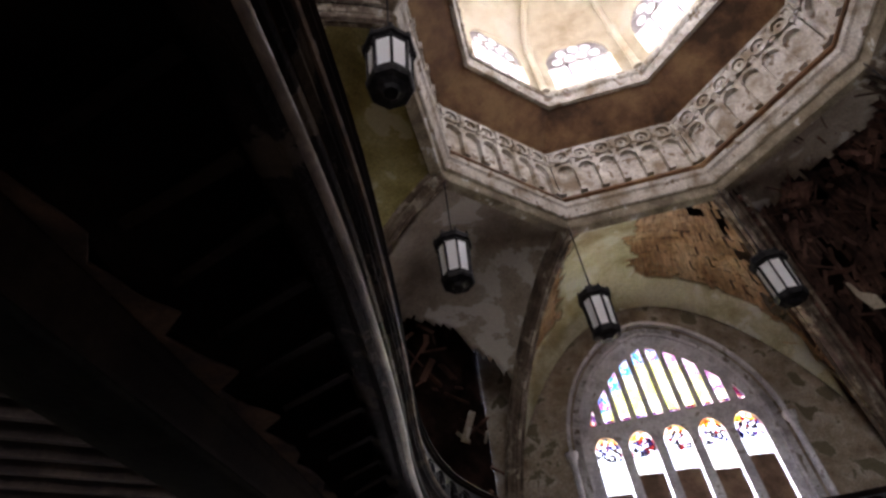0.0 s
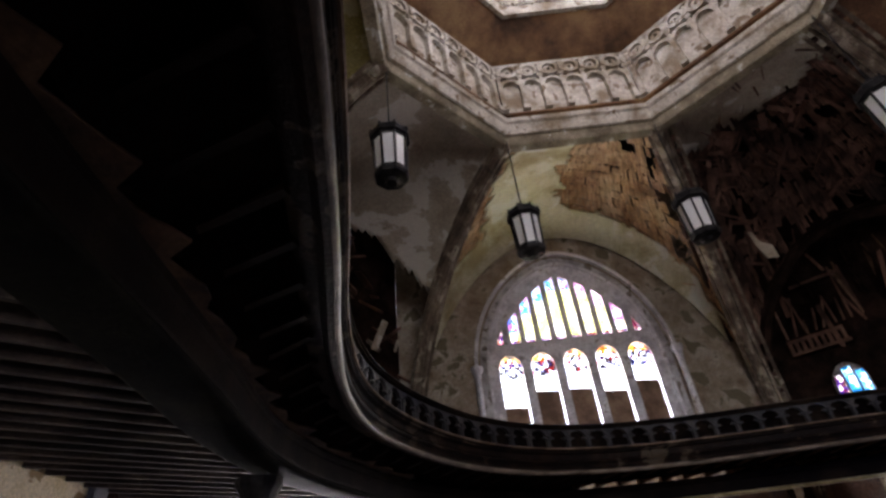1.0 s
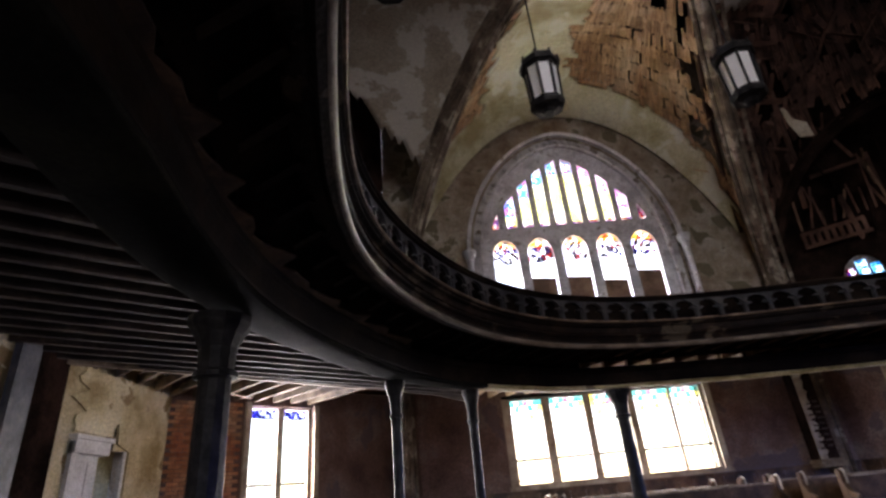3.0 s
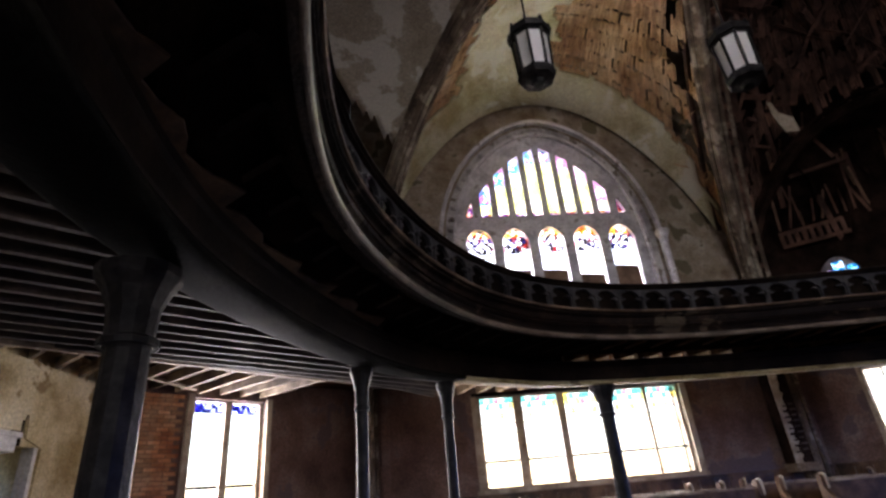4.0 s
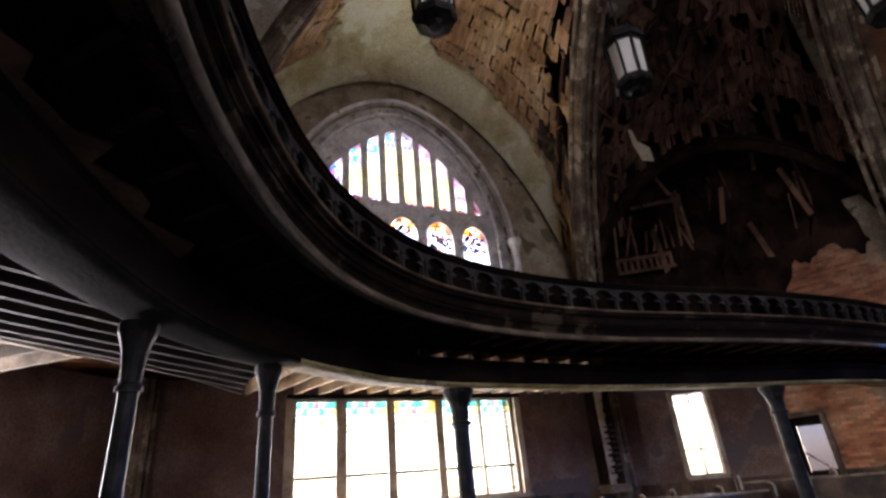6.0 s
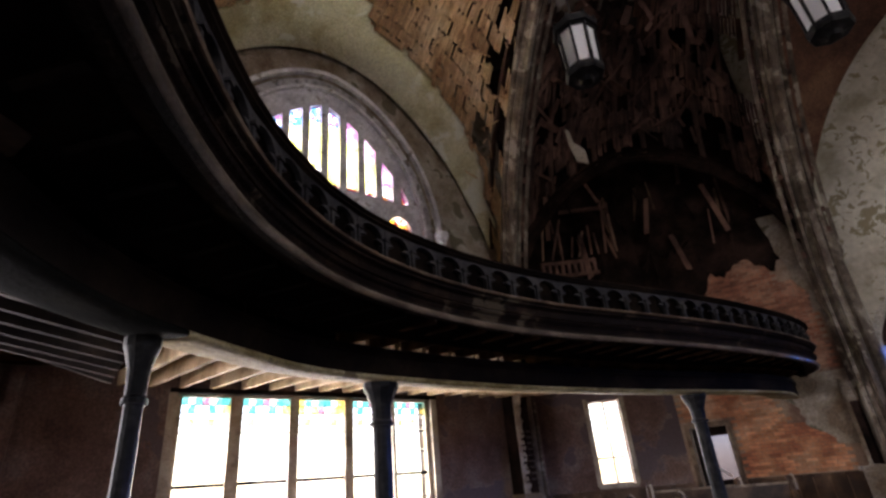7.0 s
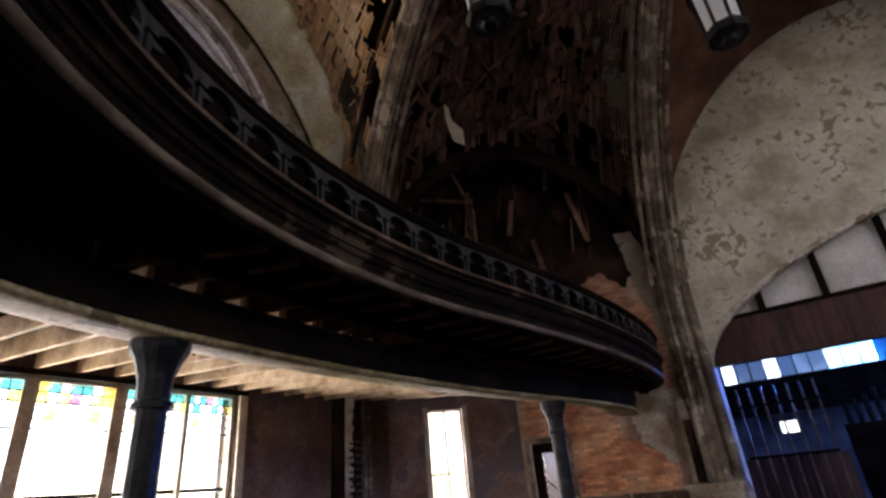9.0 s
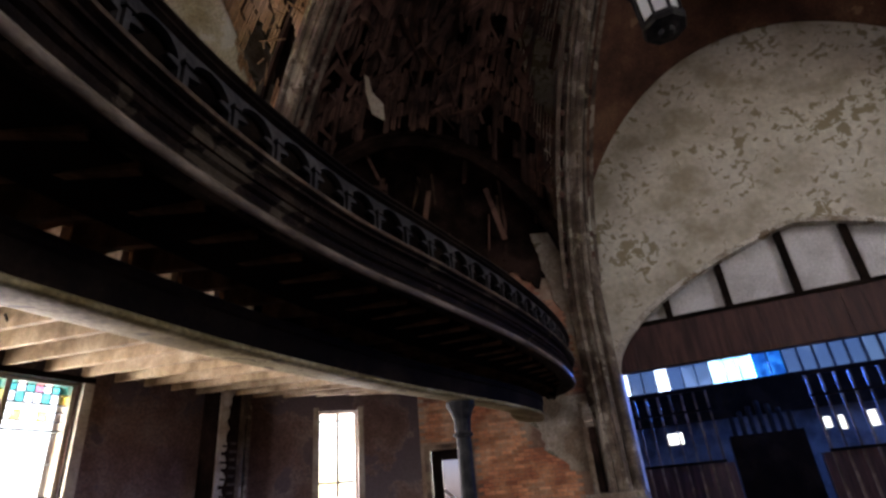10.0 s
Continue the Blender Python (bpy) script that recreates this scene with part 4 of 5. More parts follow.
# nailing strips beside two ribs, held off by blocks with dark gaps between
for k, off in ((1, 0.36), (2, -0.36), (2, 0.34)):
    rb = rib_curve(k, 40)
    out = Vector((CORNERS[k][0] - PIERS[k][0], CORNERS[k][1] - PIERS[k][1], 0)).normalized()
    side = Vector((-out.y, out.x, 0))
    t = thing("nailing_strip", "splintered wooden nailing strip beside a vault rib", "strip", group="nailing strips of the ribs")
    sg = 1 if off > 0 else -1
    for i in range(2, 39):
        p, q = rb[i] + side * (off + 0.05 * sg), rb[i + 1] + side * (off + 0.05 * sg)
        bm = bmesh.new()
        beam_between(bm, p, q, 0.035, 0.09, side)
        part("batten", bm, rib_paint, t)
        if i % 2 and wob(i * 0.37, k, 1.0, 5) > -0.25:
            bm = bmesh.new()
            beam_between(bm, p - side * 0.09 * sg, p.lerp(q, 0.55) - side * 0.09 * sg, 0.09, 0.09, side)
            part("block", bm, lath_dark, t)

LANTERN_Z = [8.3, 8.2, 8.2, 8.3, 8.3, 8.3, 8.4, 8.45]
for k in range(8):
    cxk, cyk = CORNERS[k] if k != 6 else (-1.05, 3.5)
    lantern(cxk, cyk, LANTERN_Z[k], RING_Z - LANTERN_Z[k])

# ---- windows ----
def light_pane(parent, u0, z0, u1, z1, origin, along, mat, inset=0.2, name="pane", shape=None):
    bm = plate(shape or rect(u0, z0, u1, z1), [], Vector((*origin, 0)) + Vector((-along[1], along[0], 0)) * inset, along, 0.012)
    ob = part(name, bm, mat, parent)
    ob.visible_shadow = False
    return ob


w = thing("window_1", "five-light mullioned window with pale leaded glass and jewel-coloured heads", "window", kind="structure")
edges = [(0.89, 1.70), (1.92, 2.80), (2.98, 3.94), (4.12, 5.03), (5.10, 5.87)]
bm = plate(rect(0.80, 1.28, 5.93, 3.36), [rect(a, 1.33, b, 3.32) for a, b in edges], (0, N_Y + 0.1), (1, 0), 0.14)
part("window_frame", bm, sill_paint, w)
TEAL, AMBER, RUBY, CLEAR, VIOLET = (tint_glass(n, c) for n, c in (("teal_piece", (0.24, 0.58, 0.54)), ("amber_piece", (0.88, 0.76, 0.3)), ("ruby_piece", (0.58, 0.36, 0.4)), ("clear_piece", (0.95, 0.95, 0.9)), ("straw_piece", (0.9, 0.78, 0.36))))
HEADS = ([(TEAL, CLEAR, TEAL, RUBY, CLEAR, TEAL, TEAL), (CLEAR, TEAL, CLEAR, CLEAR, TEAL, CLEAR, VIOLET), (CLEAR, VIOLET, CLEAR, CLEAR, VIOLET, CLEAR, CLEAR)],
         [(AMBER, TEAL, CLEAR, TEAL, TEAL, CLEAR, AMBER), (AMBER, CLEAR, VIOLET, RUBY, CLEAR, VIOLET, AMBER), (CLEAR, VIOLET, CLEAR, CLEAR, CLEAR, VIOLET, CLEAR)])
for n, (a, b) in enumerate(edges):
    light_pane(w, a, 1.3, b, 2.84, (0, N_Y), (1, 0), pale_glass)
    light_pane(w, a, 2.96, b, 3.06, (0, N_Y), (1, 0), pale_glass)
    step = (b - a) / 7
    for row, (z0, z1) in enumerate(((3.2, 3.33), (3.06, 3.2), (2.84, 2.96))):
        for col in range(7):
            skew = 0.016 * (col - 3) * (1 if row == 1 else -0.6)
            q = [(a + col * step, z0), (a + (col + 1) * step, z0 + skew * 0.5 * (row < 2)), (a + (col + 1) * step, z1), (a + (col + 0.3 * (col % 2)) * step, z1)]
            light_pane(w, 0, 0, 0, 0, (0, N_Y), (1, 0), HEADS[n % 3 == 2][row][col], 0.2, shape=q)
    bm = bmesh.new()
    for z, h in ((1.42, 0.01), (1.88, 0.03), (2.3, 0.006), (2.72, 0.013), (2.84, 0.009), (2.96, 0.008), (3.06, 0.012), (3.2, 0.009)):
        box(bm, (a, N_Y + 0.16, z - h), (b, N_Y + 0.195, z + h))
    for f in (1 / 7, 2 / 7, 3 / 7, 4 / 7, 5 / 7, 6 / 7):
        x = a + (b - a) * f
        box(bm, (x - 0.006, N_Y + 0.17, 3.06), (x + 0.006, N_Y + 0.195, 3.33))
        box(bm, (x - 0.004, N_Y + 0.17, 2.84), (x + 0.004, N_Y + 0.195, 2.96))
    part("glazing_bar", bm, iron, w)
window_light((3.37, N_Y + 0.27, 2.32), (0, -1, 0), 5.05, 2.05, 3.4)

w = thing("window_2", "great pointed window with grey stone tracery and stained glass lancets", "window", kind="structure")
holes, panes = [], []
for i in range(10):
    off = (i - 4.5) * 0.5
    c, h = BW[0] + off, abs(off)
    top = {0.25: 10.66, 0.75: 10.38, 1.25: 10.0, 1.75: 9.45, 2.25: 8.85}[h]
    wd = 0.155 if h < 2 else 0.1
    sl = 0.09 + 0.12 * h
    lo, hi = (top - sl, top + 0.06) if off < 0 else (top + 0.06, top - sl)
    base = 8.36
    holes.append([(c - wd, base), (c + wd, base), (c + wd, hi), (c - wd, lo)])
    cap = min(lo, hi) - 0.35
    if h > 2:
        panes.append((holes[-1], crimson_glass))
    else:
        panes.append(([(c - wd, base), (c + wd, base), (c + wd, base + 0.14), (c - wd, base + 0.14)], crimson_glass))
        panes.append(([(c - wd, base + 0.14), (c + wd, base + 0.14), (c + wd, cap), (c - wd, cap)], tall_glass))
        panes.append(([(c - wd, cap), (c + wd, cap), (c + wd, hi), (c - wd, lo)], cyan_glass if off < 0.3 else rose_glass))
for i in range(5):
    c = BW[0] + (i - 2) * 1.03
    holes.append(pointed(c - 0.38, c + 0.38, 4.5, 7.5, 7.97, 6))
    low = (6.30, 6.72, 6.68, 6.5, 6.72)[i]
    panes.append((rect(c - 0.38, low, c + 0.38, 7.22), pale_glass))
    panes.append((rect(c - 0.38, 7.22, c + 0.38, 7.72), jewel_glass))
    panes.append((pointed(c - 0.32, c + 0.32, 7.72, 7.74, 7.97, 6), amber_glass))
    bm = plate([(c - 0.375, 4.5), (c + 0.325, 4.5), (c + 0.33, low - 0.03), (c - 0.37, low + 0.02)], [], (0, N_Y + 0.2), (1, 0), 0.03)
    part("boarding", bm, board_brown, w, "brown board nailed over a lancet")
    bm = bmesh.new()
    box(bm, (c - 0.38, N_Y + 0.2, 7.1), (c + 0.38, N_Y + 0.22, 7.125))
    box(bm, (c - 0.012, N_Y + 0.2, 7.12), (c + 0.012, N_Y + 0.22, 7.6))
    part("glazing_bar", bm, iron, w)
bm = plate(pointed(BW[1] - 0.04, BW[2] + 0.04, BW[3], BW[4], BW[5] + 0.04), holes, (0, N_Y + 0.12), (1, 0), 0.18)
part("tracery", bm, limestone, w)
for sh, mt in panes:
    light_pane(w, 0, 0, 0, 0, (0, N_Y), (1, 0), mt, 0.22, shape=sh)
for d0, d1, proud in ((0.07, 0.18, 0.14), (-0.22, 0.07, -0.03), (-0.3, -0.22, 0.03)):
    bm = plate(pointed(BW[1] - d1, BW[2] + d1, BW[3], BW[4], BW[5] + d1), [pointed(BW[1] - d0, BW[2] + d0, BW[3] + 0.02, BW[4], BW[5] + d0)], (0, N_Y - proud), (1, 0), proud + 0.08 if proud > 0 else 0.1)
    # darker stone in the hollow, paler on the rolls: shade put into the colour
    part("moulding", bm, stone if proud < 0 else limestone, w)
for x in (BW[1] - 0.12, BW[2] + 0.12):
    bm = bmesh.new()
    lathe(bm, [(0.09, 4.3), (0.09, 7.2), (0.12, 7.24), (0.11, 7.3), (0.17, 7.42), (0.19, 7.5), (0.19, 7.58)], 10, 0, (x, N_Y - 0.16, 0))
    part("colonette", bm, limestone, w)
orn = random.Random(8)
for i in range(34):
    s = (i + 0.5) / 34 * math.pi
    sgn, q = (1, s) if s < math.pi / 2 else (-1, math.pi - s)
    x = BW[0] + sgn * ((BW[2] - BW[1]) / 2 - 0.13) * math.cos(q) ** 1.15
    z = BW[4] + (BW[5] - BW[4] - 0.15) * math.sin(q)
    if orn.random() < 0.72:
        bm = bmesh.new()
        lathe(bm, [(0.09, 0), (0.1, 0.03), (0.05, 0.07), (0.02, 0.08)], 5, orn.random() * 3)
        bmesh.ops.rotate(bm, cent=(0, 0, 0), matrix=Matrix.Rotation(math.pi / 2, 3, "X"), verts=bm.verts)
        bmesh.ops.translate(bm, vec=(x, N_Y + 0.02, z), verts=bm.verts)
        part("carved_leaf", bm, stone, w)
window_light((BW[0], N_Y + 0.36, 7.6), (0, -1, 0), 5.3, 5.6, 2.4)

w = thing("window_3", "pair of tall bright lancets with blue glass heads", "window", kind="structure")
O3, A3 = (-6.0, 12.8), (D45, D45)
bm = plate(rect(1.62, 1.0, 3.12, 3.3), [rect(1.7, 1.05, 2.3, 3.26), rect(2.44, 1.05, 3.04, 3.26)], Vector((*O3, 0)) + Vector((-D45, D45, 0)) * 0.1, A3, 0.14)
part("window_frame", bm, sill_paint, w)
for a, b in ((1.7, 2.3), (2.44, 3.04)):
    light_pane(w, a, 1.02, b, 3.06, O3, A3, pale_glass)
    light_pane(w, a, 3.06, b, 3.28, O3, A3, blue_head)
    for z, h in ((1.75, 0.028), (2.5, 0.008), (3.06, 0.012)):
        part("glazing_bar", plate(rect(a, z - h, b, z + h), [], Vector((*O3, 0)) + Vector((-D45, D45, 0)) * 0.15, A3, 0.03), iron, w)
c = Vector((*O3, 2.15)) + Vector((D45, D45, 0)) * 2.37 + Vector((-D45, D45, 0)) * 0.27
window_light(c, (D45, -D45, 0), 1.42, 2.2, 11.0)

w = thing("window_4", "narrow two-light window of pale glass", "window", kind="structure")
O4, A4 = (9.25, 16.65), (D45, -D45)
bm = plate(rect(1.26, 1.3, 2.04, 3.24), [rect(1.3, 1.34, 1.63, 3.2), rect(1.68, 1.34, 2.0, 3.2)], Vector((*O4, 0)) + Vector((D45, D45, 0)) * 0.1, A4, 0.14)
part("window_frame", bm, sill_paint, w)
for a, b in ((1.3, 1.63), (1.68, 2.0)):
    light_pane(w, a, 1.3, b, 3.2, O4, A4, pale_glass)
    for z, h in ((1.9, 0.022), (2.75, 0.008), (3.06, 0.01)):
        part("glazing_bar", plate(rect(a, z - h, b, z + h), [], Vector((*O4, 0)) + Vector((D45, D45, 0)) * 0.15, A4, 0.03), iron, w)
c = Vector((*O4, 2.3)) + Vector((D45, -D45, 0)) * 1.65 + Vector((D45, D45, 0)) * 0.27
window_light(c, (-D45, -D45, 0), 0.72, 1.9, 4.0)

# unseen south windows, added to light the north tracery and the west wall
for name, (u0, u1, z0, z1), level in (("window_7", (6.86, 13.1, 4.3, 11.5), 1.3), ("window_8", (15.4, 18.2, 1.2, 3.3), 2.8)):
    w = thing(name, "unseen plain glazed window added in the south wall for light", "window", kind="structure")
    shape = pointed(u0, u1, z0, 7.4, z1) if z1 > 5 else rect(u0, z0, u1, z1)
    light_pane(w, 0, 0, 0, 0, (13.4, S_Y), (-1, 0), pale_glass, 0.2, shape=shape)
    n = max(2, round((u1 - u0) / 1.04))
    for i in range(1, n):
        u = u0 + (u1 - u0) * i / n
        bm = bmesh.new()
        box(bm, (13.4 - u - 0.07, S_Y - 0.2, z0), (13.4 - u + 0.07, S_Y - 0.05, z1 - (0 if z1 < 5 else 0.5 + abs(i - n / 2) ** 2 * 0.32)))
        part("mullion", bm, stone, w)
    window_light((13.4 - (u0 + u1) / 2, S_Y - 0.5, (z0 + z1) / 2), (0, 1, 0), (u1 - u0) * 0.92, (z1 - z0) * 0.9, level)

w = thing("window_5", "small arched blue stained window in the near-black wall", "window", kind="structure")
for j, (a, b) in enumerate(((1.26, 1.5), (1.55, 1.79), (1.84, 2.08))):
    top = 6.02 if j == 1 else 5.86
    light_pane(w, a, 4.6, b, top, O4, A4, sky_glass if j else crimson_glass)
bm = plate(pointed(1.22, 2.12, 4.6, 5.55, 6.12), [rect(1.26, 4.64, 1.5, 5.84), rect(1.55, 4.64, 1.79, 6.0), rect(1.84, 4.64, 2.08, 5.84)], Vector((*O4, 0)) + Vector((D45, D45, 0)) * 0.1, A4, 0.12)
part("window_frame", bm, stone, w)

# sills and reveals of the ground windows
sill = thing("window_sill", "chipped cream painted window sill", "sill", kind="structure")
bm = bmesh.new()
box(bm, (0.62, N_Y - 0.12, 1.2), (6.1, N_Y + 0.1, 1.28))
part("board", bm, sill_paint, sill)
for x0, x1 in ((0.66, 0.8), (5.93, 6.08)):
    bm = bmesh.new()
    box(bm, (x0, N_Y - 0.05, 1.28), (x1, N_Y + 0.06, 3.42))
    part("jamb", bm, sill_paint, sill)
bm = bmesh.new()
box(bm, (0.66, N_Y - 0.06, 3.36), (6.08, N_Y + 0.05, 3.44))
part("head", bm, wood_dark, sill)
bm = plate(rect(1.2, 1.22, 2.12, 1.3), [], Vector((*O4, 0)) - Vector((D45, D45, 0)) * 0.1, A4, 0.18)
part("board", bm, sill_paint, sill)
for a, b in ((1.16, 1.26), (2.04, 2.16)):
    bm = plate(rect(a, 1.28, b, 3.3), [], Vector((*O4, 0)) - Vector((D45, D45, 0)) * 0.04, A4, 0.1)
    part("jamb", bm, sill_paint, sill)
for a, b in ((1.5, 1.62), (3.12, 3.24)):
    bm = plate(rect(a, 0.9, b, 3.36), [], Vector((*O3, 0)) + Vector((D45, -D45, 0)) * 0.05, A3, 0.12)
    part("jamb", bm, sill_paint, sill)

# ---- deep hall behind the east arch ----
FAR = 24.0
strip_holes = [rect(0.6 + i * 0.5, 4.4, 1.06 + i * 0.5, 5.35) for i in range(19)]
low_holes = [rect(2.0, 2.5, 2.55, 2.9), rect(7.1, 2.5, 7.35, 2.85), rect(7.55, 2.4, 7.75, 2.85), rect(8.4, 2.4, 8.7, 2.9)]
ob = part("wall_hall_east", plate(rect(0, -0.2, 13.5, 9.0), strip_holes + low_holes, (FAR, 12.2), (0, -1), 0.3), hall_wall, None, kind="structure")
tagged(ob, "dark far wall with a strip of small panes", "wall")
w = thing("window_6", "strip of dim blue-grey panes with a few broken out", "window", kind="structure")
for i in range(19):
    u0 = 0.6 + i * 0.5
    open_pane = i in (0, 3)
    # panes 10 and 11 are tinted blue to imitate glow from the bright ones
    tint = azure_glass if i in (7, 8, 9) else glow_blue if i in (10, 11) else clear_glass if open_pane else dim_glass
    light_pane(w, u0, 4.4, u0 + 0.46, 5.35, (FAR, 12.2), (0, -1), tint, 0.12)
for h in low_holes:
    light_pane(w, 0, 0, 0, 0, (FAR, 12.2), (0, -1), clear_glass, 0.12, shape=h)
wall("wall_hall_north", (E_X + 0.4, 12.2), (FAR + 0.3, 12.2), [], hall_wall, "dark hall side wall", 9.0)
wall("wall_hall_south", (FAR + 0.3, -1.2), (E_X + 0.4, -1.2), [rect(4.3, 2.6, 8.3, 5.2)], hall_wall, "dark hall side wall with an added blue window", 9.0)
# out-of-view window and lamp added to cast blue on the hall and rail end
w = thing("window_11", "wide blue-tinted window added out of view for blue light", "window", kind="structure")
light_pane(w, 4.3, 2.6, 8.3, 5.2, (FAR + 0.3, -1.2), (-1, 0), sky_glass)
window_light((18.0, -1.75, 3.9), (0, 1, 0), 4.0, 2.6, 3.2, (0.1, 0.26, 1.0))
bm = bmesh.new()
box(bm, (E_X + 0.4, -1.3, 9.0), (FAR + 0.4, 12.4, 9.2))
tagged(part("ceiling", bm, near_black, None, kind="structure"), "dark timber hall ceiling", "ceiling")
bm = bmesh.new()
box(bm, (E_X + 0.2, -1.3, -0.2), (FAR + 0.4, 12.4, -0.02))
tagged(part("floor", bm, floor_wood, None, kind="structure"), "dark boarded hall floor", "floor")
window_light((FAR + 0.35, 7.25, 4.87), (-1, 0.15, -0.1), 1.5, 0.95, 190.0, (0.05, 0.2, 1.0))
bm = bmesh.new()
box(bm, (FAR - 1.2, -1.1, 3.1), (FAR - 0.9, 12.1, 4.3))
tagged(part("gallery_front", bm, wood_dark, None, kind="structure"), "dark boarded gallery front across the hall", "gallery")
# tall railings in the hall
for y0, y1 in ((8.6, 10.5), (3.6, 6.3)):
    t = thing("railing", "tall dark railing of slender uprights", "railing", (17.0, 0, 0), group="railings in the hall")
    for i in range(int((y1 - y0) / 0.3) + 1):
        bm = bmesh.new()
        y = y0 + i * 0.3
        box(bm, (-0.03, y - 0.025, 0.0), (0.03, y + 0.025, 3.42))
        part("upright", bm, wood_worn, t)
    for z in (1.65, 2.9, 3.42):
        bm = bmesh.new()
        box(bm, (-0.04, y0 - 0.05, z), (0.04, y1 + 0.05, z + 0.07))
        part("crossbar", bm, wood_dark, t)
bm = bmesh.new()
box(bm, (17.1, 3.4, 0), (17.3, 6.5, 1.65))
box(bm, (17.1, 8.4, 0), (17.3, 10.7, 1.65))
tagged(part("panelling", bm, wood_red, None, kind="structure"), "dark red panelling in the hall", "panelling")
case = thing("organ_case", "large dark wooden organ case in the unlit hall", "organ case", (18.5, 7.4, 0))
bm = bmesh.new()
box(bm, (0, -0.9, 0), (0.8, 0.9, 2.3))
part("body", bm, wood_dark, case)
for i in range(7):
    bm = bmesh.new()
    lathe(bm, [(0.07, 2.3), (0.07, 2.75 + 0.12 * (3 - abs(i - 3))), (0.05, 2.8 + 0.12 * (3 - abs(i - 3)))], 8, 0, (0.2, (i - 3) * 0.24, 0))
    part("pipe", bm, iron, case)

# screen in the head of the arch: white panels between dark bars, over a deep lintel
screen = thing("arch_screen", "white panels between dark bars over a deep red-brown lintel", "screen")
bm = bmesh.new()
box(bm, (E_X + 0.12, 2.2, 3.5), (E_X + 0.36, 10.2, 4.46))
part("lintel", bm, wood_red, screen, "deep red-brown wooden lintel")
for i in range(22):
    bm = bmesh.new()
    y = 2.4 + i * 0.35
    box(bm, (E_X + 0.105, y, 3.52), (E_X + 0.122, y + 0.335, 4.40))
    part("board", bm, wood_red, screen)
bm = bmesh.new()
box(bm, (E_X + 0.08, 2.3, 4.42), (E_X + 0.2, 10.1, 4.50))
part("cap_moulding", bm, wood_dark, screen)

bars = [8.92, 7.76, 6.51, 5.4, 4.3, 3.35]
for y in bars:
    bm = bmesh.new()
    box(bm, (E_X + 0.1, y - 0.07, 4.5), (E_X + 0.26, y + 0.07, arch_height(y) + 0.1))
    part("bar", bm, wood_dark, screen)
edges = [9.75] + bars + [2.5]
for a, b in zip(edges, edges[1:]):
    n = 6
    pts = [(10.05 - a, 4.5)] + [(10.05 - b, 4.5)] + [(10.05 - (b + (a - b) * i / n), max(4.52, arch_height(b + (a - b) * i / n) + 0.08)) for i in range(n + 1)]
    part("panel", plate(pts, [], (E_X + 0.2, 10.05), (0, -1), 0.03), panel_white, screen, "dusty white panel")
verts, faces = [], []
m = 40
for i in range(m + 1):
    y = ARCH_C + ARCH_W * math.cos(math.pi * i / m)
    z = arch_height(y)
    dy, dz = (y - ARCH_C) / ARCH_W * 0.11, 0.09
    verts += [(E_X - 0.03, y, z), (E_X - 0.03, y + dy, z + dz), (E_X + 0.3, y + dy * 0.2, z + 0.02), (E_X + 0.3, y, z - 0.02)]
for i in range(m):
    for j in range(4):
        a, b = i * 4 + j, i * 4 + (j + 1) % 4
        faces.append((a, b, b + 4, a + 4))
part("arch_trim", mesh_of("arch_trim", verts, faces), plaster_white, screen, "chipped white arch moulding")

# clustered pier beside the arch, with a broken chase
pier = thing("wall_pier", "clustered plaster pier broken open to dark brick", "pier", kind="structure")
for y, r, top, mat in ((10.28, 0.13, 9.6, rib_paint), (10.82, 0.1, 9.0, rib_paint), (11.02, 0.12, 3.0, upper_wall)):
    bm = bmesh.new()
    lathe(bm, [(r * 1.5, 0), (r * 1.5, 1.15), (r * 1.2, 1.25), (r, 1.3), (r, top)], 10, 0, (12.92, y, 0))
    part("shaft", bm, mat, pier)
bm = bmesh.new()
box(bm, (12.62, 10.2, -0.05), (13.0, 11.2, 1.18))
box(bm, (12.58, 10.15, 1.18), (13.0, 11.25, 1.26))
part("plinth", bm, upper_wall, pier)
# solid near-black box; its colour gives the dark of an open recess
bm = bmesh.new()
box(bm, (12.66, 10.86, 1.28), (12.9, 10.99, 2.55))
part("chase", bm, near_black, pier, "near-black box standing in for the pier's open chase")
for i in range(5):
    bm = bmesh.new()
    box(bm, (12.62, 10.84 + 0.01 * i, 2.5 + 0.08 * i), (12.9, 11.02 + 0.012 * (i % 3), 2.56 + 0.08 * i))
    part("broken_edge", bm, upper_wall, pier)

# pilaster strips on the north wall
for x, wd in ((-1.42, 0.16), (-2.08, 0.1)):
    t = thing("pilaster", "narrow brown pilaster strip", "pilaster")
    bm = bmesh.new()
    box(bm, (x - wd / 2, N_Y - 0.14, 1.2), (x + wd / 2, N_Y - 0.002, 3.66))
    part("strip", bm, brown_wall, t)
    bm = bmesh.new()
    box(bm, (x - wd / 2 - 0.06, N_Y - 0.22, 1.1), (x + wd / 2 + 0.06, N_Y - 0.002, 1.26))
    part("base", bm, brown_wall, t)

# engaged pier with its plaster torn away: a ragged cream strip beside dark brick
t = thing("pilaster", "engaged pier with ragged cream plaster fallen off dark brick", "pilaster")
PX, PY = 8.2, N_Y - 0.4
bm = bmesh.new()
box(bm, (PX - 0.12, PY, 1.2), (PX + 0.34, N_Y - 0.002, 3.66))
part("core", bm, near_black, t, "dark bare brick core")
left = [(PX - 0.13, 1.25), (PX - 0.13, 3.45)]
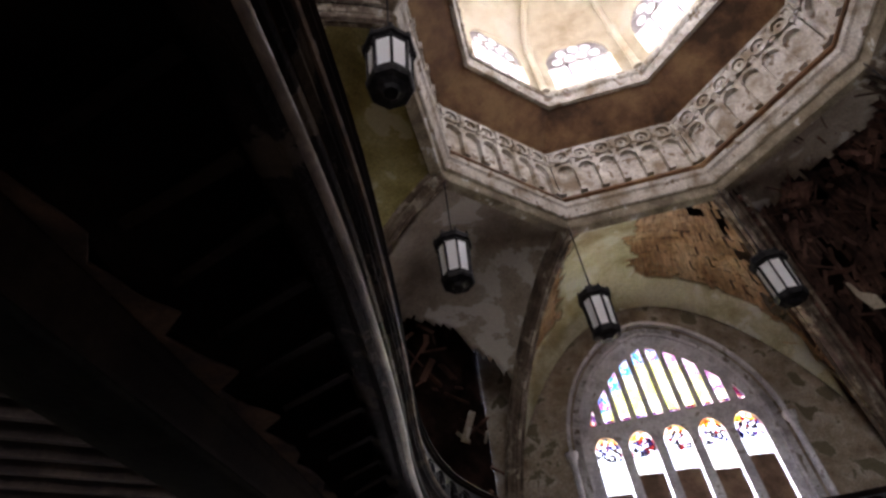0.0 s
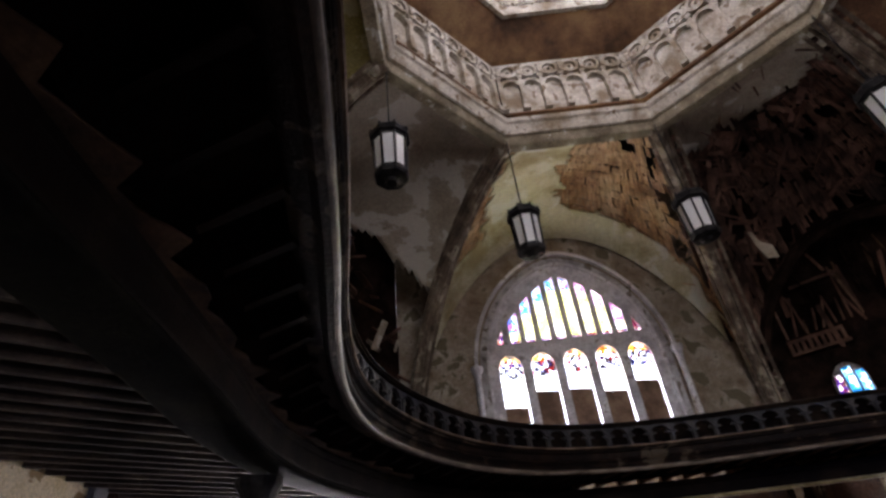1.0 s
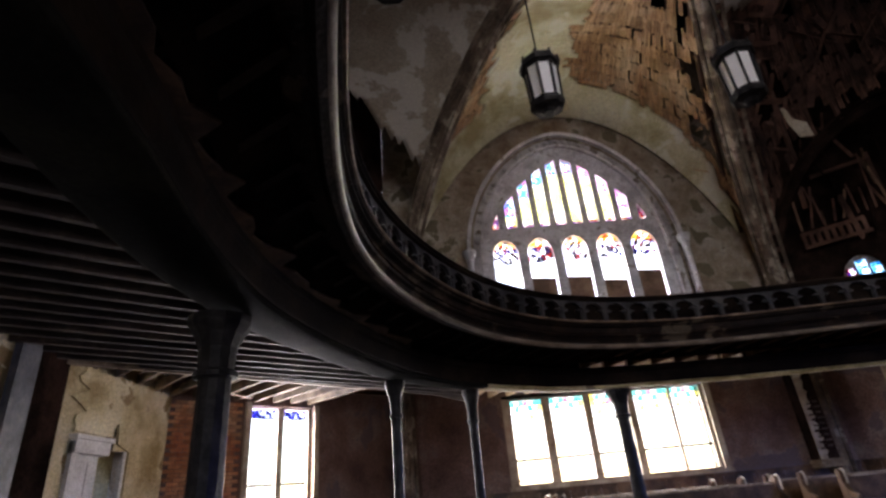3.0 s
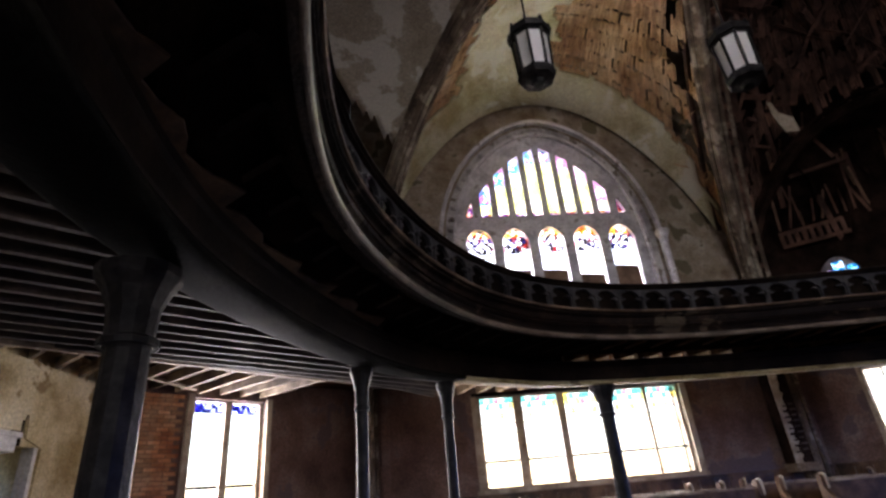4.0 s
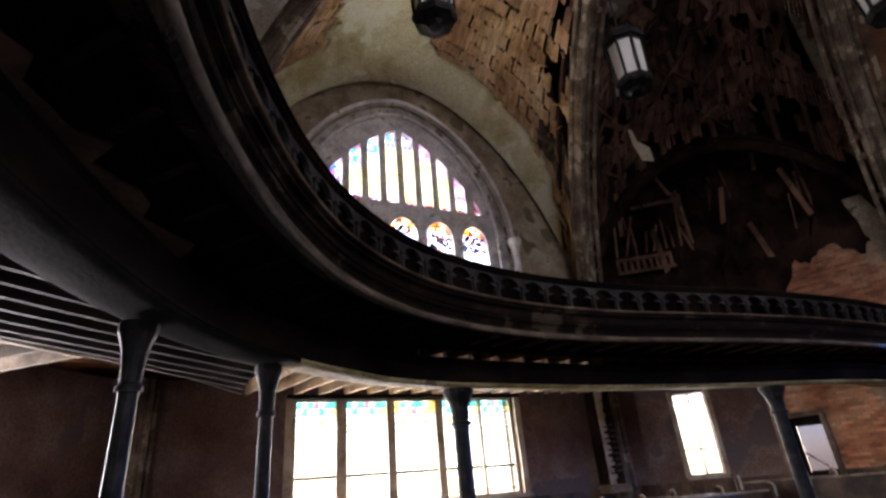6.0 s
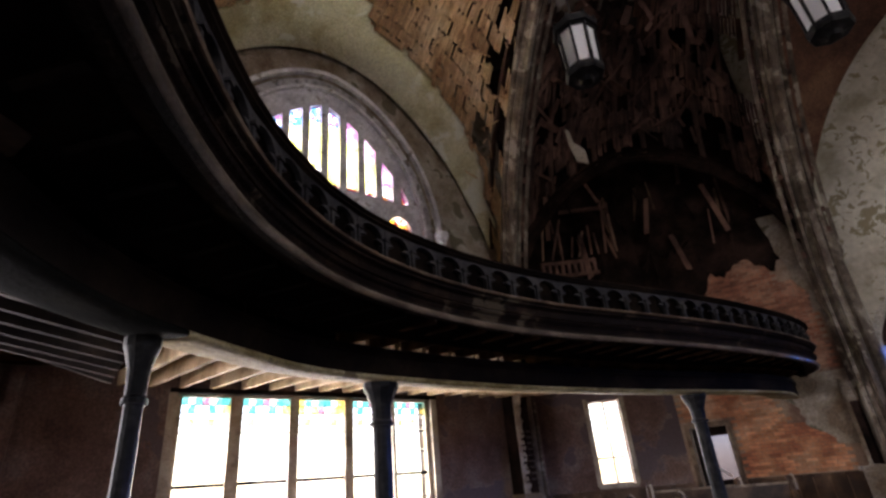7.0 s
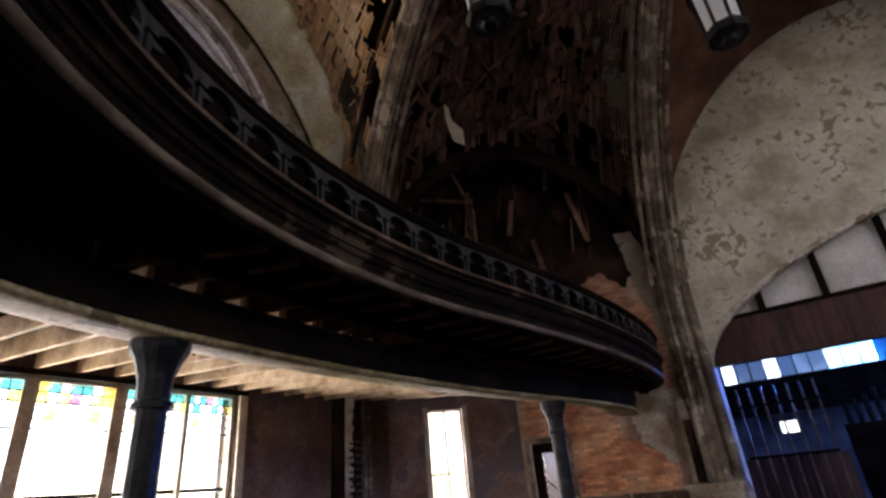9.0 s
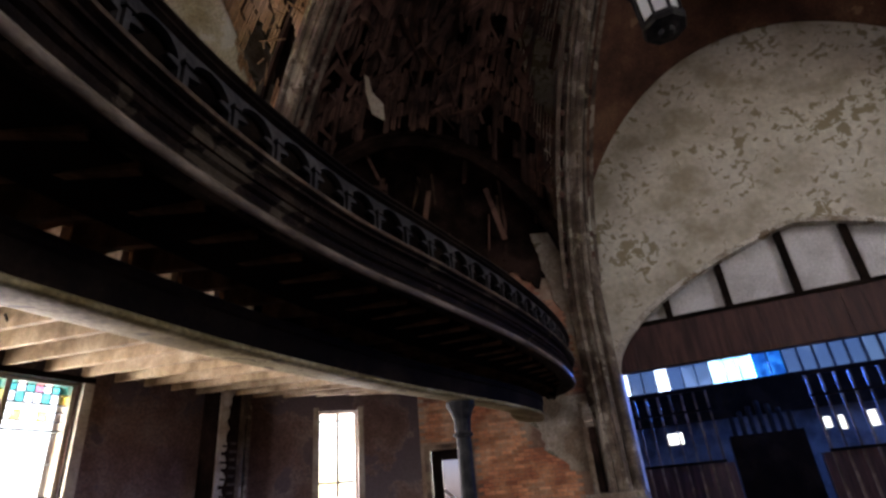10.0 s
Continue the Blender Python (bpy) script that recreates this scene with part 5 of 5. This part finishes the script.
right = [(PX + 0.06 + 0.045 * math.sin(i * 2.3) + 0.05 * wob(i * 0.5, 0, 1.0, 21), 3.45 - 0.1 * i) for i in range(23)]
part("plaster_strip", plate(left + right, [], (0, PY - 0.025), (1, 0), 0.02), sill_paint, t, "ragged cream plaster strip")
bm = bmesh.new()
box(bm, (PX - 0.2, PY - 0.1, 1.1), (PX + 0.42, N_Y - 0.002, 1.22))
box(bm, (PX - 0.16, PY - 0.05, 1.22), (PX + 0.38, N_Y - 0.002, 1.28))
part("base", bm, upper_wall, t)
bm = bmesh.new()
lathe(bm, [(0.06, 3.2), (0.09, 3.28), (0.08, 3.34), (0.13, 3.44), (0.16, 3.52), (0.16, 3.6)], 8, 0.39, (PX, PY - 0.02, 0))
part("capital", bm, sill_paint, t, "broken cream capital")
for i in range(9):
    bm = bmesh.new()
    z = 1.5 + i * 0.13
    box(bm, (PX - 0.06 + 0.02 * (i % 3), PY - 0.034, z), (PX + 0.13, PY - 0.027, z + 0.035 + 0.02 * (i % 2)))
    part("gap", bm, near_black, t, "dark gap where plaster fell")
    bm = bmesh.new()
    box(bm, (PX + 0.15, PY - 0.03, z + 0.05), (PX + 0.27 + 0.03 * (i % 2), PY - 0.002, z + 0.09))
    part("lath", bm, joist_shade, t)

# door in the brick wall
along = (DOOR_B - DOOR_A).normalized()
inw = Vector((-along.y, along.x, 0))
door = thing("door_1", "dark doorway with a pale glazed door beyond", "door", kind="structure")
for a, b, z0, z1 in ((0.08, 0.18, 0.2, 2.46), (0.98, 1.08, 0.2, 2.46), (0.18, 0.98, 2.36, 2.46)):
    part("frame", plate(rect(a, z0, b, z1), [], DOOR_A - inw * 0.05, along, 0.2), wood_worn, door)
part("leaf", plate(rect(0.2, 0.2, 0.42, 2.3), [], DOOR_A + inw * 0.16, along, 0.05), wood_dark, door)
part("head_panel", plate(rect(0.2, 2.16, 0.98, 2.36), [], DOOR_A + inw * 0.2, along, 0.05), wood_dark, door)
part("lower_panel", plate(rect(0.42, 0.2, 0.98, 1.2), [], DOOR_A + inw * 0.2, along, 0.05), wood_dark, door)
light_pane(door, 0.42, 1.2, 0.98, 2.16, (DOOR_A.x, DOOR_A.y), along, glass("milky_glass", [(0.28, 0.28, 0.33), (0.32, 0.32, 0.37)], 1.0), 0.24)
bm = bmesh.new()
o = DOOR_A + inw * 0.22
beam_between(bm, (o + along * 0.42) + Vector((0, 0, 1.6)), (o + along * 0.8) + Vector((0, 0, 1.25)), 0.03, 0.05)
part("brace", bm, stone, door)

# wainscot along the walls under the balcony
for a, b, n in (((-2.1, N_Y), (9.2, N_Y), 30), ((9.3, 16.6), (11.6, 14.3), 9), ((12.05, 13.25), (12.98, 10.98), 8)):
    a, b = Vector((*a, 0)), Vector((*b, 0))
    d = (b - a).normalized()
    inner = Vector((d.y, -d.x, 0))
    t = thing("wainscot", "dark wooden wainscot panelling with a moulded cap", "wainscot")
    for i in range(n):
        L = (b - a).length / n
        part("panel", plate(rect(i * L + 0.01, 0, (i + 1) * L - 0.01, 1.12), [], a + inner * 0.05, d, 0.045), pew_wood, t)
    part("cap", plate(rect(0, 1.12, (b - a).length, 1.19), [], a + inner * 0.09, d, 0.085), pew_wood, t)

# pews under the balcony
def pew(x0, x1, y, z, turn=0):
    t = thing("church_pew", "dark wooden pew with rounded pale-edged ends", "pew", ((x0 + x1) / 2, y, z), turn, group="pews under the balcony")
    half = (x1 - x0) / 2
    bm = bmesh.new()
    box(bm, (-half, -0.02, 0.3), (half, 0.03, 0.86))
    part("back", bm, pew_wood, t)
    bm = bmesh.new()
    box(bm, (-half, -0.03, 0.86), (half, 0.05, 0.9))
    part("top_rail", bm, pew_edge, t, "worn pale top rail")
    bm = bmesh.new()
    box(bm, (-half, -0.48, 0.40), (half, -0.02, 0.44))
    part("seat", bm, pew_wood, t)
    for sx in (-1, 1):
        prof = [(-0.5, 0.0), (0.08, 0.0), (0.08, 0.75)] + [(0.0 + 0.085 * math.cos(a * 0.314), 0.93 + 0.085 * math.sin(a * 0.314)) for a in range(0, 11)] + [(-0.085, 0.75), (-0.3, 0.6), (-0.5, 0.55)]
        bm = plate(prof, [], (sx * half - 0.03, 0), (0, 1), 0.06)
        end = part("end", bm, pew_wood, t)
        bm = bmesh.new()
        tube(bm, [(sx * half - 0.0, 0.08, 0.75)] + [(sx * half, 0.09 * math.cos(a * 0.314), 0.93 + 0.09 * math.sin(a * 0.314)) for a in range(0, 11)] + [(sx * half, -0.09, 0.75)], 0.022, 5)
        part("edge", bm, sill_paint, end, "worn pale edge")
    return t


for i in range(3):
    pew(1.4, 5.2 + 0.25 * i, 15.9 - 0.85 * i, 0.05)
    pew(6.5 + 0.3 * i, 9.2 + 0.5 * i, 15.75 - 0.85 * i, 0.05, -10)
pew(9.6, 11.4, 13.6, 0.22, -45)
pew(9.9, 11.3, 12.4, 0.22, -45)

# west wall: pier, doorway with a pale panelled door, fallen plaster
t = thing("wall_pier", "blue-grey painted pier beside dark brick", "pier", kind="structure")
bm = bmesh.new()
box(bm, (W_X, 8.84, 0), (W_X + 0.1, 9.18, 3.5))
part("shaft", bm, blue_iron, t)
bm = bmesh.new()
box(bm, (W_X, 9.2, 0), (W_X + 0.03, 9.85, 3.5))
part("brick_chase", bm, near_black, t, "dark bare brick")
ragged = [(0.3 + 0.25 * noise.noise(Vector((0.5 * i, 2, 5))) + 0.1 * noise.noise(Vector((1.7 * i, 8, 1))), 3.45 - 0.075 * i) for i in range(13)]
coat = [(1.75, 0.1), (2.9, 0.1), (2.9, 3.45)] + ragged + [(0.32, 2.48), (1.25, 2.48), (1.25, 2.66), (1.36, 2.7), (1.4, 2.4), (1.75, 2.3)]
part("plaster_coat", plate(coat, [], (W_X + 0.035, 9.88), (0, 1), 0.03, True), plaster_west, t, "cream plaster with a ragged broken edge")
door = thing("door_2", "pale panelled door standing open in a broken doorway", "door", (W_X, 0, 0), kind="structure")
for y0, y1, z0, z1 in ((10.2, 10.35, 0.2, 2.35), (11.45, 11.52, 0.2, 2.3)):
    bm = bmesh.new()
    box(bm, (-0.1, y0, z0), (0.06, y1, z1))
    part("frame", bm, panel_white, door)
bm = bmesh.new()
box(bm, (-0.1, 10.2, 2.2), (0.1, 11.0, 2.38))
box(bm, (-0.1, 10.15, 2.38), (0.13, 11.05, 2.44))
part("lintel", bm, panel_white, door)
bm = bmesh.new()
box(bm, (-0.06, 10.36, 0.2), (-0.01, 10.92, 2.2))
leaf = part("leaf", bm, panel_white, door)
for y0 in (10.42, 10.68):
    for z0, z1 in ((0.3, 1.1), (1.2, 2.1)):
        bm = bmesh.new()
        box(bm, (-0.012, y0, z0), (0.004, y0 + 0.2, z1))
        part("door_panel", bm, panel_white, leaf)
bm = bmesh.new()
box(bm, (-1.6, 7.0, -0.2), (-1.5, 12.5, 3.6))
part("passage_wall", bm, near_black, door)
bm = bmesh.new()
box(bm, (W_X, 11.0, 2.3), (W_X + 0.02, 11.2, 2.62))
tagged(part("fallen_patch", bm, near_black, None, kind="structure"), "dark patch of fallen plaster", "patch")

# ruined framing that hangs in the north-east vault
deb = random.Random(21)
t = thing("ruined_framing", "broken roof battens and boards hanging from the ruined vault", "roof framing")
frame_a, frame_b = Vector((9.55, 15.95, 0)), Vector((11.3, 14.2, 0))
for i in range(9):
    p = frame_a.lerp(frame_b, 0.05 + 0.1 * i + deb.uniform(-0.03, 0.03))
    lean = Vector((deb.gauss(0, 0.22), deb.gauss(0, 0.22), 0))
    bm = bmesh.new()
    beam_between(bm, (p.x, p.y, 7.1), p + lean + Vector((-0.15, -0.15, deb.uniform(7.5, 8.7))), 0.05, 0.05, (1, 1, 0))
    part("batten", bm, lath_dark if i % 4 else board_brown, t)
for z, s0, s1 in ((6.62, 0.0, 0.62), (7.0, 0.0, 0.6), (8.55, 0.3, 0.85)):
    p, q = frame_a.lerp(frame_b, s0), frame_a.lerp(frame_b, s1)
    bm = bmesh.new()
    beam_between(bm, (p.x, p.y, z), (q.x, q.y, z - 0.06), 0.08, 0.09)
    part("ledger", bm, lath_dark, t)
for i in range(9):
    p = frame_a.lerp(frame_b, 0.02 + 0.07 * i)
    bm = bmesh.new()
    beam_between(bm, (p.x, p.y, 6.6), (p.x, p.y, 7.0), 0.09, 0.05, (0, 1, 0))
    part("post", bm, lath_dark, t)
for i in range(150):
    u, v = deb.uniform(0.05, 0.95), deb.uniform(0.1, 0.9) ** 1.0
    p = web_at(WEBS[1], u, v)
    loose = deb.random() < 0.25
    d = Vector((deb.gauss(0, 0.5), deb.gauss(0, 0.5), -1)).normalized() if loose else (web_at(WEBS[1], u + deb.uniform(-0.06, 0.06), v + 0.05) - p).normalized()
    bm = bmesh.new()
    beam_between(bm, p + Vector((0, 0, 0.02)), p + d * (deb.uniform(0.15, 0.5) if loose else deb.uniform(0.3, 1.0)), deb.uniform(0.05, 0.2), 0.015, (deb.random() - 0.5, deb.random() - 0.5, 0.6))
    part("loose_board", bm, lath_dark, t)
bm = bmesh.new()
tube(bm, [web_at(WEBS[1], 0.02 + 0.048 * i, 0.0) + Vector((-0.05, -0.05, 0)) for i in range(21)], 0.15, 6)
part("arch_rib", bm, near_black, t, "near-black wall arch rib")
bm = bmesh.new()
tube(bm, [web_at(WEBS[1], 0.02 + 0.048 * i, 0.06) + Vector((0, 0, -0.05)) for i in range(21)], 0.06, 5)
part("arch_rib", bm, near_black, t)
for i in range(22):
    u, v = deb.uniform(0.45, 0.95), deb.uniform(0.02, 0.3)
    p = web_at(WEBS[7], u, v) + Vector((-0.2, 0.3, 0))
    d = Vector((deb.gauss(0, 0.7), deb.gauss(0, 0.4), deb.gauss(-0.3, 0.6))).normalized()
    bm = bmesh.new()
    beam_between(bm, p, p + d * deb.uniform(0.3, 1.0), deb.uniform(0.05, 0.22), 0.03, (0.3, 0.2, 0.8))
    part("fallen_board", bm, plaster_grey if i % 9 == 0 else lath_dark, t)
part("plaster_scrap", plate([(0.1, -0.42), (0.36, -0.5), (0.34, -0.1), (0.1, 0.15), (0.05, 0.5), (-0.04, 0.55), (-0.02, 0.1)], [], (8.3, 13.25, 8.85), (0.8, -0.6), 0.02), plaster_grey, t, "pale hanging scrap of plaster")
# torn boarding left on the walls below the ruined vault
for a, b, n, low, high in (((9.35, 16.55), (11.5, 14.4), 46, 7.4, 10.4), ((11.7, 14.1), (12.85, 11.2), 40, 7.0, 9.8)):
    a, b = Vector((*a, 0)), Vector((*b, 0))
    inside = Vector(((b - a).y, -(b - a).x, 0)).normalized()
    for i in range(n):
        s, z = deb.random(), deb.uniform(low, high)
        if noise.noise(Vector((s * 5, z * 0.9, 7))) < -0.05:
            continue
        p = a.lerp(b, s) + inside * deb.uniform(0.06, 0.3) + Vector((0, 0, z))
        d = Vector((deb.gauss(0, 0.16), deb.gauss(0, 0.16), -1)).normalized()
        bm = bmesh.new()
        beam_between(bm, p, p + d * deb.uniform(0.6, 1.7), deb.uniform(0.04, 0.13), 0.02, inside + Vector((deb.gauss(0, 0.3), deb.gauss(0, 0.3), 0)))
        part("torn_board", bm, torn_wood if i % 5 == 0 else near_black if i % 2 else lath_dark, t)
# curved rafters above the torn vaults
for k in (0, 1):
    for i in range(11):
        u = 0.04 + 0.092 * i
        bm = bmesh.new()
        tube(bm, [web_at(WEBS[k], u, j / 10) + Vector((0, 0, 0.22)) for j in range(11)], 0.07, 4)
        part("rafter", bm, lath_dark, t)
# splintered laths beside the north rib
for i in range(26):
    p = web_at(WEBS[0], deb.uniform(0.9, 0.99), deb.uniform(0.05, 0.75))
    d = Vector((deb.uniform(-0.5, 0.3), deb.uniform(-0.6, 0.2), deb.uniform(-0.5, 0.3))).normalized()
    bm = bmesh.new()
    beam_between(bm, p, p + d * deb.uniform(0.2, 0.55), 0.03, 0.012)
    part("splinter", bm, lath_wood, t)

# ---- bricks ----
def brick_shape():
    bm = bmesh.new()
    box(bm, (-0.104, -0.012, -0.031), (0.104, 0.03, 0.031))
    return bm


brick_mesh = shared("brick", brick_shape(), brick_red)
brk = random.Random(5)
door_wall = bpy.data.objects["wall_door"]
spin = math.degrees(math.atan2(along.y, along.x))
far_v, far_f = [], []


def laid(u, z):
    """Where the plaster has come off the brick."""
    return not (u > 2.2 + 0.5 * wob(z, u, 1.3, 4) and z > 2.2 + 0.5 * wob(u, z, 1.7, 8)) and not (u < 1.12 and z < 2.5)


count = 0
for row in range(29):
    z = 1.24 + row * 0.0725
    for col in range(18):
        u = 0.11 + col * 0.222 + (0.111 if row % 2 else 0)
        if u > 3.2 or not laid(u, z) or count >= 300:
            continue
        p = DOOR_A + along * u
        put("brick", brick_mesh, Matrix.Translation((p.x, p.y, z)) @ pose(0, 0, 0, 0, 0, spin + brk.gauss(0, 0.6)) @ pose(0, brk.uniform(-0.004, 0.004), 0), door_wall)
        count += 1
for row in range(42):
    z = 3.3 + row * 0.0725
    for col in range(16):
        u = 0.11 + col * 0.222 + (0.111 if row % 2 else 0)
        if u > 3.55 or (u > 2.9 and z > 5.2 and wob(u, z, 1.3, 2) > -0.05):
            continue
        p = DOOR_A + along * u - inw * 0.012
        k = len(far_v)
        for du in (-0.104, 0.104):
            for dn in (0.0, 0.03):
                for dz in (-0.031, 0.031):
                    q = p + along * du + inw * dn
                    far_v.append((q.x, q.y, z + dz))
        far_f += [(k, k + 1, k + 5, k + 4), (k, k + 2, k + 3, k + 1), (k + 4, k + 5, k + 7, k + 6), (k + 1, k + 3, k + 7, k + 5), (k, k + 4, k + 6, k + 2)]
part("upper_bricks", mesh_of("upper_bricks", far_v, far_f), brick_upper, door_wall, "bare red brick courses", kind="stuff")
edge = [(2.25 + 0.62 * wob(i * 0.21, 0, 1.0, 14) + 0.16 * wob(i * 0.8, 0, 1.0, 3) + 0.055 * i, 3.05 - 0.11 * i) for i in range(13)]
part("plaster_patch", plate([(3.6, 1.65), (3.6, 3.2), (2.5, 3.2)] + edge, [], DOOR_A - inw * 0.022, along, 0.012), upper_wall, door_wall, "ragged patch of pale plaster")
edge = [(3.62 - 0.62 * (i / 14) ** 0.7 + 0.12 * wob(i * 0.5, 0, 1.0, 9), 4.4 + 0.19 * i) for i in range(15)]
part("plaster_patch", plate([(3.64, 7.06), (3.64, 4.4)] + edge, [], DOOR_A - inw * 0.06, along, 0.03), upper_wall, door_wall, "ragged patch of pale plaster")
nw = bpy.data.objects["wall_northwest"]
for row in range(34):
    z = 0.9 + row * 0.0725
    for col in range(6):
        u = 0.11 + col * 0.222 + (0.111 if row % 2 else 0)
        if u > 1.4:
            continue
        p = Vector((-6.0, 12.8, 0)) + Vector((D45, D45, 0)) * u
        put("brick", brick_mesh, Matrix.Translation((p.x, p.y, z)) @ pose(0, 0, 0, 0, 0, 45 + brk.gauss(0, 0.6)), nw)
